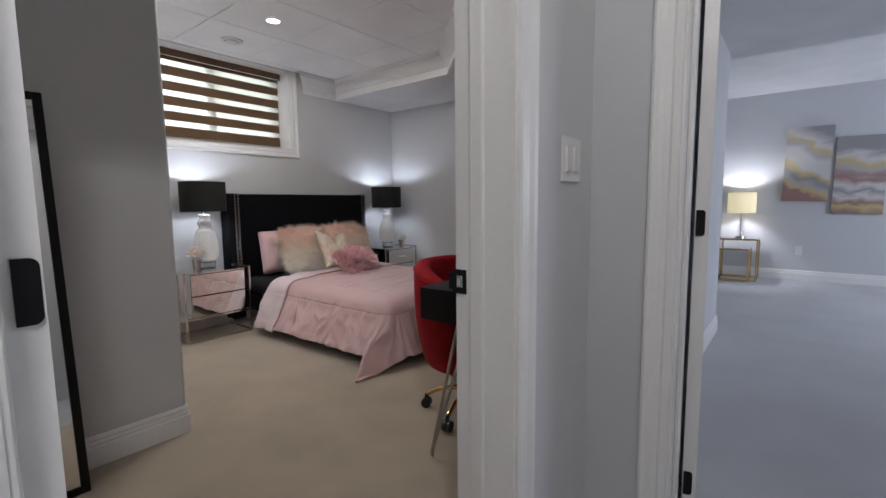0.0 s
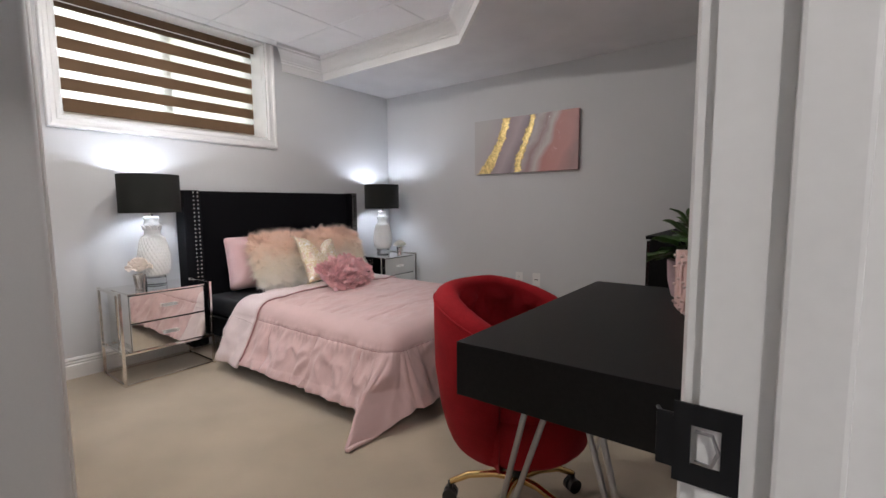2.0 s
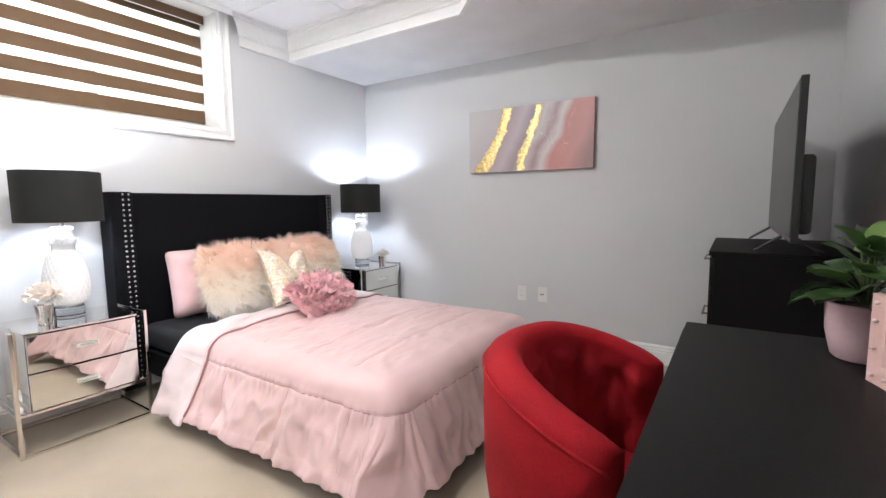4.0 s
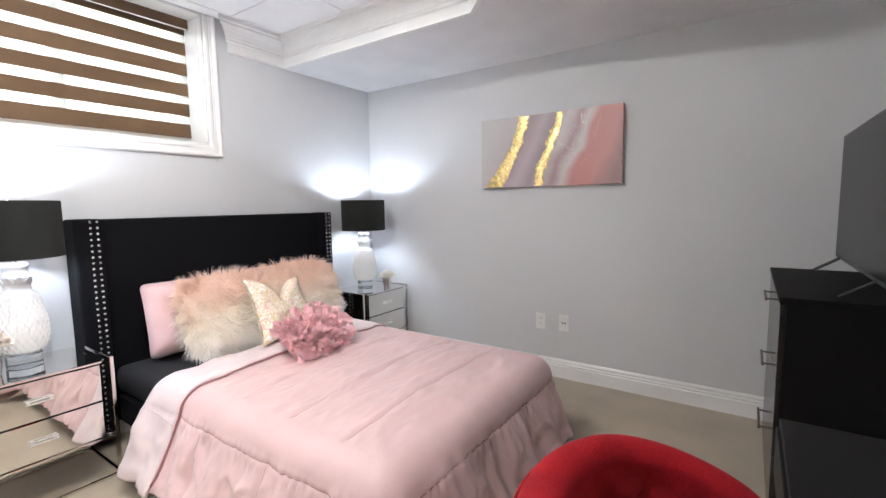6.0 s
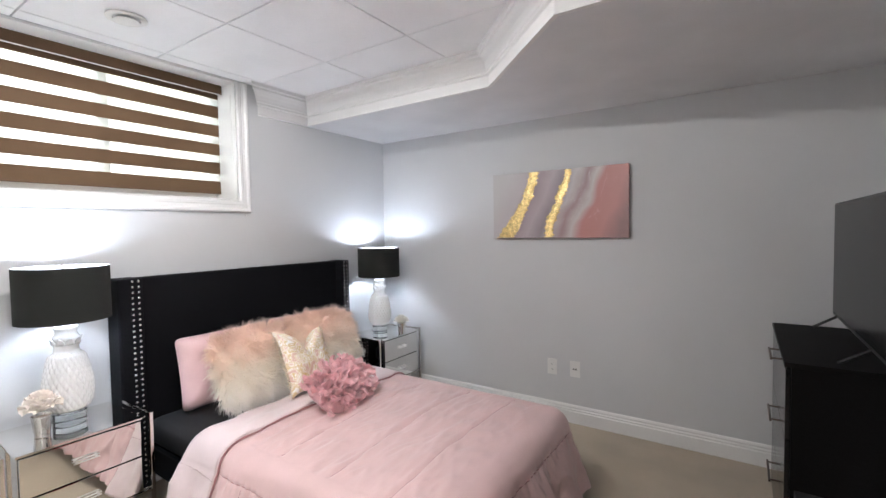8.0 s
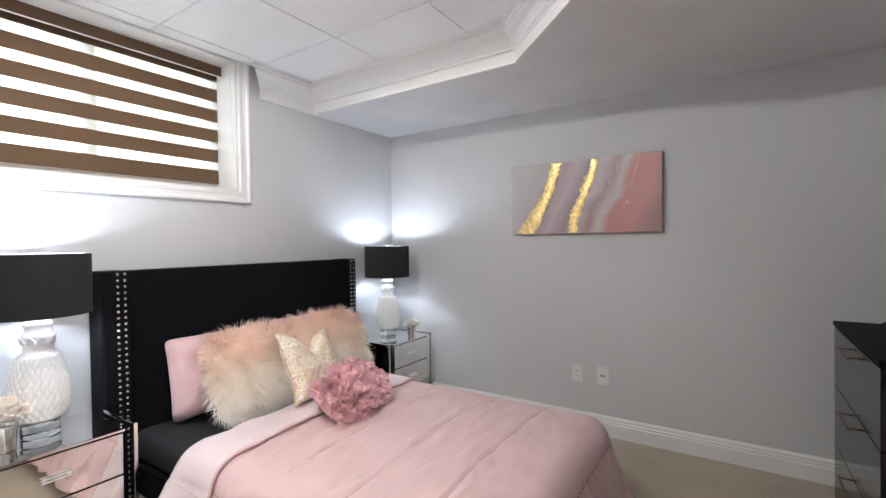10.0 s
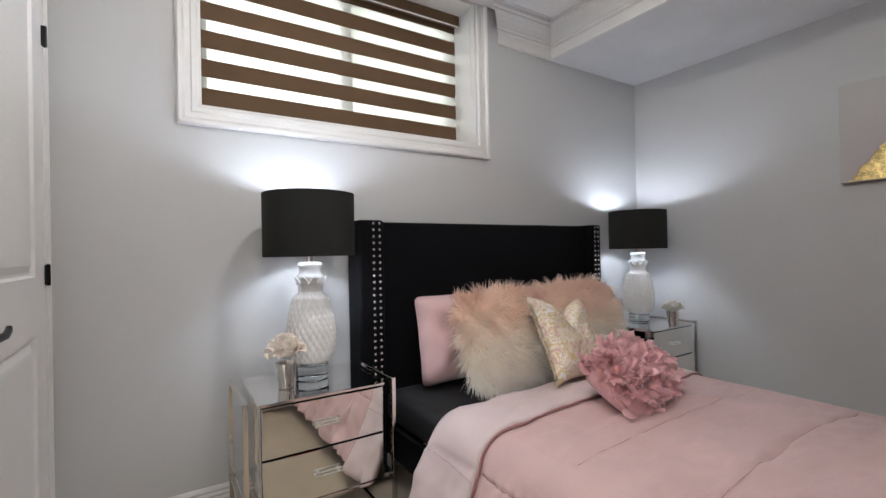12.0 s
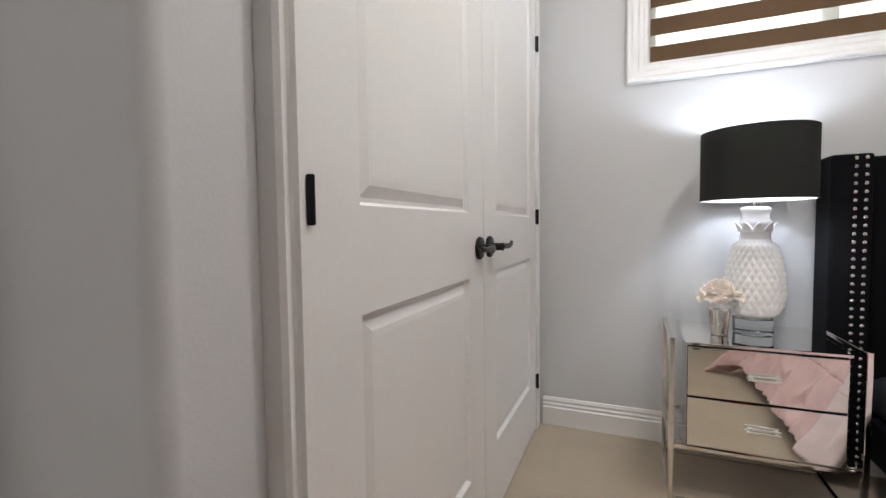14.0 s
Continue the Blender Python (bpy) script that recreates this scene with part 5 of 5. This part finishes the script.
# marquee letters
L0, L1 = V(-0.315, 2.727, DZ1), V(-0.201, 2.388, DZ1)
ldir = (L1 - L0).normalized()
lturn = math.degrees(math.atan2(ldir.y, ldir.x))
LS, LT = 0.178, 0.034


def letter(ch, at, polys, holes, bulbs):
    root = thing("marquee_letter", "blush pink marquee letter %s with clear bulbs" % ch, "letter", "marquee letters on the desk", at)
    cu = bpy.data.curves.new("outline", "CURVE")
    cu.dimensions, cu.fill_mode = "2D", "BOTH"
    cu.extrude = LT / 2
    cu.bevel_depth = 0.0012
    for pts in polys + holes:
        sp = cu.splines.new("POLY")
        sp.points.add(len(pts) - 1)
        for p, (x, y) in zip(sp.points, pts):
            p.co = (x * LS, y * LS, 0, 1)
        sp.use_cyclic_u = True
    tmp = bpy.data.objects.new("tmp", cu)
    me = bpy.data.meshes.new_from_object(tmp)
    bpy.data.objects.remove(tmp)
    bm = bmesh.new()
    bm.from_mesh(me)
    bmesh.ops.transform(bm, matrix=pose(0, 0, 0, 90, 0, 0), verts=bm.verts)
    bpy.data.meshes.remove(me)
    part("body", bm, M_LOVE, root, smooth=False)
    for x, y in bulbs:
        bm = bmesh.new()
        lathe(bm, [(0.003, 0), (0.003, 0.002), (0.0048, 0.005), (0.004, 0.0085), (0.0, 0.0105)], 10)
        bmesh.ops.transform(bm, matrix=pose(x * LS, -LT / 2 - 0.001, y * LS, 90), verts=bm.verts)
        part("bulb", bm, M_LEDBULB, root, "small clear globe bulb", smooth="all")
    return root


def oval(cx, cy, rx, ry, n=28):
    return [(cx + rx * math.cos(2 * math.pi * k / n), cy + ry * math.sin(2 * math.pi * k / n)) for k in range(n)]


def on_desk(d):
    p = L0 + ldir * d
    return pose(p.x, p.y, DZ1, 0, 0, lturn)


letter("L", on_desk(0.0), [[(0, 0), (0.42, 0), (0.42, 0.22), (0.22, 0.22), (0.22, 0.98), (0, 0.98)]], [], [(0.11, 0.1), (0.11, 0.4), (0.11, 0.7), (0.11, 0.9), (0.32, 0.11)])
letter("O", on_desk(0.070), [oval(0.27, 0.52, 0.27, 0.51)], [oval(0.27, 0.54, 0.10, 0.30)], [(0.09, 0.55), (0.51, 0.55), (0.30, 0.10), (0.30, 0.94), (0.14, 0.25), (0.46, 0.25), (0.14, 0.82), (0.46, 0.82)])
letter("V", on_desk(0.148), [[(0.20, 0), (0.42, 0), (0.62, 0.97), (0.40, 0.97), (0.31, 0.42), (0.22, 0.97), (0.0, 0.97)]], [], [(0.11, 0.88), (0.18, 0.5), (0.31, 0.12), (0.44, 0.5), (0.51, 0.88)])
letter("E", on_desk(0.238), [[(0, 0), (0.56, 0), (0.56, 0.20), (0.24, 0.20), (0.24, 0.39), (0.50, 0.39), (0.50, 0.59), (0.24, 0.59), (0.24, 0.78), (0.52, 0.78), (0.52, 0.98), (0, 0.98)]], [], [(0.11, 0.1), (0.11, 0.36), (0.11, 0.62), (0.11, 0.88), (0.30, 0.11), (0.43, 0.11), (0.30, 0.49), (0.43, 0.49), (0.36, 0.88)])

# potted plant
plant = thing("potted_plant", "leafy green plant in a blush ceramic pot on the desk", "plant")
PC = V(-0.312, 2.872, DZ1 + 0.001)
bm = bmesh.new()
lathe(bm, [(0.0, 0.0), (0.050, 0.0), (0.056, 0.006), (0.068, 0.06), (0.071, 0.126), (0.067, 0.128), (0.064, 0.118), (0.0, 0.115)], 40, PC)
part("pot", bm, M_POT, plant, "blush pink ceramic pot", smooth=True)
bm = bmesh.new()
lathe(bm, [(0.0, 0.114), (0.0635, 0.1185), (0.0, 0.124)], 24, PC)
part("soil", bm, M_SOIL, plant)


def leaf_mesh(k):
    bm = bmesh.new()

    def f(u, v):
        a = 2 * v - 1
        w = 0.084 * math.sin(math.pi * u ** 0.9) ** 0.45 + 0.001
        return V(a * w / 2, 0.104 * u, 0.010 * a * a - 0.030 * u * u * (1 + 0.4 * k) + 0.003 * math.sin(9 * u + k))
    grid(bm, 8, 4, f)
    me = bpy.data.meshes.new("leaf")
    bm.to_mesh(me)
    bm.free()
    me.materials.append(M_LEAF)
    for p in me.polygons:
        p.use_smooth = True
    return me


leaves = [leaf_mesh(k) for k in range(3)]
rnd = random.Random(11)
for k in range(35):
    tier = k // 7
    a = 360 * k / 7.0 + 17 * tier + rnd.uniform(-14, 14)
    h = 0.134 + 0.029 * tier + rnd.uniform(-0.012, 0.012)
    d = V(math.cos(radians(a + 90)), math.sin(radians(a + 90)), 0)
    p0 = PC + V(0, 0, 0.118)
    p1 = PC + d * (0.052 - 0.009 * tier) + V(0, 0, h)
    bm = bmesh.new()
    tube(bm, [p0, p0.lerp(p1, 0.5) + V(0, 0, 0.012), p1], 0.002, 5)
    part("stem", bm, M_STEM, plant)
    o = new("leaf", leaves[k % 3])
    o.parent = plant
    s = rnd.uniform(0.72, 1.12) * (1 - 0.10 * tier)
    o.matrix_basis = Matrix.Translation(p1) @ pose(0, 0, 0, 0, 0, a) @ pose(0, 0, 0, rnd.uniform(-6, 20) + 13 * tier, rnd.uniform(-22, 22), 0) @ Matrix.Diagonal((s, s, s, 1))


# ---- wall things and fixtures ----
canvas = thing("canvas_art", "grey, mauve and rose poured-paint canvas with gold veins", "painting")
AX0, AX1, AZ0, AZ1 = -2.388, -1.402, 1.330, 1.815
cx, cz = (AX0 + AX1) / 2, (AZ0 + AZ1) / 2
canvas.matrix_world = pose(cx, YN, cz)
part("stretched_canvas", boxes((AX0 - cx, AX1 - cx, -0.040, -0.004, AZ0 - cz, AZ1 - cz, 0.003)), M_POUR, canvas)


def vein(path, name="gold_vein"):
    """A raised gold band on the canvas: rows of z, middle x and width."""
    bm = bmesh.new()
    prev = None
    rnd_ = random.Random(len(path))
    N = 64
    for i in range(N + 1):
        f = i / N * (len(path) - 1)
        j = min(int(f), len(path) - 2)
        k = f - j
        z, x, w = [a + (b - a) * k for a, b in zip(path[j], path[j + 1])]
        l, r_ = x - w * 0.58 + rnd_.uniform(-.010, .010), x + w * 0.58 + rnd_.uniform(-.010, .010)
        row = [bm.verts.new(p) for p in ((l, -0.0402, z), (l + 0.004, -0.0426, z), ((l + r_) / 2, -0.0440 + rnd_.uniform(-.001, .001), z), (r_ - 0.004, -0.0426, z), (r_, -0.0402, z))]
        if prev:
            for q in range(4):
                bm.faces.new((prev[q], prev[q + 1], row[q + 1], row[q]))
        prev = row
    return part(name, bm, M_GOLDLEAF, canvas, "raised gold-leaf vein")


vein([(0.238, -0.158, 0.072), (0.16, -0.176, 0.062), (0.06, -0.208, 0.070), (-0.04, -0.262, 0.074), (-0.13, -0.318, 0.100), (-0.238, -0.392, 0.120)])
vein([(0.238, 0.098, 0.034), (0.18, 0.090, 0.040), (0.09, 0.048, 0.062), (0.0, 0.022, 0.046), (-0.09, -0.020, 0.066), (-0.16, -0.048, 0.056), (-0.238, -0.048, 0.052)])
bm = bmesh.new()
rnd = random.Random(21)
for k in range(150):
    z = rnd.uniform(-0.12, 0.235)
    x = 0.165 + 0.32 * z + rnd.gauss(0, 0.032) if k % 3 else 0.30 + 0.35 * z + rnd.gauss(0, 0.018)
    s = rnd.uniform(0.0006, 0.0016)
    box(bm, x - s, x + s, -0.0415, -0.0400, z - s, z + s)
tagged(part("silver_fleck", bm, M_STUD, canvas, "scattered silver glitter flecks", smooth=False), kind="stuff")


def wall_plate(name, label, at, slots):
    root = thing(name, label, "wall plate", at=at)
    part("plate", boxes((-0.036, 0.036, -0.006, -0.0005, -0.058, 0.058, 0.003)), M_PLASTIC, root)
    part("insert", boxes((-0.0168, 0.0168, -0.0085, -0.0055, -0.0335, 0.0335, 0.0012)), M_PLASTIC, root)
    for x0, x1, z0, z1 in slots:
        part("slot", boxes((x0, x1, -0.0092, -0.0082, z0, z1)), M_DARK, root, smooth=False)
    return root


duplex = [(sx * 0.006 - 0.0012, sx * 0.006 + 0.0012, z - 0.004, z + 0.004) for z in (-0.018, 0.018) for sx in (-1, 1)]
wall_plate("power_outlet", "white duplex power outlet on the grey wall", pose(-1.937, YN, 0.387), duplex)
wall_plate("cable_outlet", "white media wall plate with two dark jacks", pose(-1.769, YN, 0.391), [(-0.014, -0.003, -0.005, 0.005), (0.003, 0.014, -0.005, 0.005)])
wall_plate("power_outlet", "white power outlet on the far room wall", pose(0.56, 8.2, 0.39), duplex)
sw = thing("light_switch", "white two-gang dimmer light switch in the hall", "wall plate", at=pose(XH, 1.822, 1.184, 0, 0, 90))
part("plate", boxes((-0.060, 0.060, -0.006, -0.0005, -0.057, 0.057, 0.003)), M_PLASTIC, sw)
for x in (-0.024, 0.024):
    part("insert", boxes((x - 0.0168, x + 0.0168, -0.0085, -0.0055, -0.0335, 0.0335, 0.0012)), M_PLASTIC, sw)
    part("rocker", boxes((x - 0.0150, x + 0.005, -0.0110, -0.0080, -0.030, 0.030, 0.001)), M_PLASTIC, sw)
    part("slider", boxes((x + 0.008, x + 0.013, -0.0105, -0.0080, -0.012, 0.012, 0.001)), M_PLASTIC, sw)


vent = thing("ceiling_vent", "round white ceiling air diffuser", "vent", at=pose(-3.135, 2.575, Z2 - 0.004))
bm = bmesh.new()
lathe(bm, [(0.052, -0.004), (0.082, -0.006), (0.082, -0.010), (0.070, -0.015), (0.054, -0.012)], 40, closed=True)
part("rim", bm, M_PLASTIC, vent)
bm = bmesh.new()
lathe(bm, [(0.0, -0.026), (0.042, -0.026), (0.050, -0.021), (0.044, -0.016), (0.0, -0.006)], 40)
part("cone", bm, M_PLASTIC, vent)
# only the first fixture is known; the bedroom's second and the hall's are added
for x, y, z in ((-2.525, 2.57, Z2 - 0.005), (-1.915, 1.965, Z2 - 0.005), (0.75, 0.55, 2.4)):
    dl = thing("downlight", "one of three lit recessed LED downlights, two of them added", "downlight", "recessed downlights", pose(x, y, z))
    bm = bmesh.new()
    lathe(bm, [(0.046, -0.003), (0.062, -0.004), (0.060, -0.008), (0.046, -0.010)], 32, closed=True)
    part("trim_ring", bm, M_PLASTIC, dl)
    bm = bmesh.new()
    lathe(bm, [(0.0, -0.006), (0.0455, -0.006), (0.0455, -0.003), (0.0, -0.003)], 32)
    part("lens", bm, M_LENS, dl, "glowing round lens")

# leaning mirror
mirror = thing("floor_mirror", "tall black-framed mirror leaning on the wall", "mirror", at=pose(-1.535, 0.86, 0.0, 0, -5.9, 0))
MW, MH, fw = 0.47, 1.50, 0.028
part("glass", boxes((-0.014, -0.008, -MW / 2 + 0.01, MW / 2 - 0.01, 0.01, MH - 0.01)), M_MIRROR, mirror, "plain mirror glass", smooth=False)
for spec in ((-MW / 2, -MW / 2 + fw, 0, MH), (MW / 2 - fw, MW / 2, 0, MH)):
    part("stile", boxes((-0.022, 0.0, spec[0], spec[1], spec[2], spec[3], 0.003)), M_BLACKWOOD, mirror)
for z0, z1 in ((0.0, fw), (MH - fw, MH)):
    part("rail", boxes((-0.0215, -0.0005, -MW / 2 + fw, MW / 2 - fw, z0, z1, 0.003)), M_BLACKWOOD, mirror)

# ---- far room ----
for x0, x1, z0, z1, lb, mt, tilt in ((0.350, 0.822, 1.040, 1.995, "rose, grey and gold streaked abstract canvas", M_STREAK1, 1.2), (0.855, 1.330, 0.880, 1.832, "grey and ochre streaked abstract canvas", M_STREAK2, 1.0)):
    art = thing("canvas_art", lb, "painting", "pair of abstract canvases", pose((x0 + x1) / 2, 8.2, (z0 + z1) / 2, 0, tilt, 0))
    part("stretched_canvas", boxes(((x0 - x1) / 2, (x1 - x0) / 2, -0.035, -0.002, (z0 - z1) / 2, (z1 - z0) / 2, 0.003)), mt, art)


def gold_table(at, w, d, h, label):
    root = thing("nesting_table", label, "side table", "nesting side tables", at)
    b = 0.018
    for x in (-w / 2, w / 2 - b):
        for y in (-d / 2, d / 2 - b):
            part("leg", boxes((x, x + b, y, y + b, b, h - b, 0.002)), M_GOLD, root)
    for z in (0, h - b):
        part("frame", boxes((-w / 2, w / 2, -d / 2, -d / 2 + b, z, z + b, 0.002), (-w / 2, w / 2, d / 2 - b, d / 2, z, z + b, 0.002), (-w / 2, -w / 2 + b, -d / 2 + b, d / 2 - b, z, z + b, 0.002), (w / 2 - b, w / 2, -d / 2 + b, d / 2 - b, z, z + b, 0.002)), M_GOLD, root)
    part("glass_top", boxes((-w / 2 + 0.004, w / 2 - 0.004, -d / 2 + 0.004, d / 2 - 0.004, h, h + 0.006)), M_MIRROR, root, "mirrored glass top", smooth=False)
    return root


gold_table(pose(-0.075, 7.90, 0), 0.44, 0.44, 0.555, "gold-framed nesting table with mirrored top")
gold_table(pose(-0.115, 7.78, 0), 0.36, 0.40, 0.43, "smaller gold-framed nesting table tucked beneath")
fl = thing("table_lamp", "clear stacked-ball lamp with lit cream drum shade", "lamp", at=pose(-0.075, 7.92, 0.562))
bm = bmesh.new()
lathe(bm, [(0.0, 0), (0.06, 0), (0.06, 0.02), (0.0, 0.02)], 24)
part("base", bm, M_CHROME, fl)
for k in range(3):
    bm = bmesh.new()
    bmesh.ops.create_uvsphere(bm, u_segments=20, v_segments=12, radius=0.045 - 0.007 * k, matrix=pose(0, 0, 0.065 + 0.082 * k))
    part("ball", bm, M_ACRYLIC, fl, "clear glass ball", smooth="all")
bm = bmesh.new()
tube(bm, [V(0, 0, 0.02), V(0, 0, 0.40)], 0.006, 8)
part("stem", bm, M_CHROME, fl)
bm = bmesh.new()
lathe(bm, [(0.158, 0.335), (0.162, 0.335), (0.162, 0.600), (0.158, 0.600)], 40, closed=True)
part("shade", bm, M_WARMSHADE, fl, "glowing cream drum shade")
bm = bmesh.new()
bmesh.ops.create_icosphere(bm, subdivisions=2, radius=0.028, matrix=pose(0, 0, 0.50))
part("bulb", bm, M_FARBULB, fl, "glowing bulb", smooth="all")
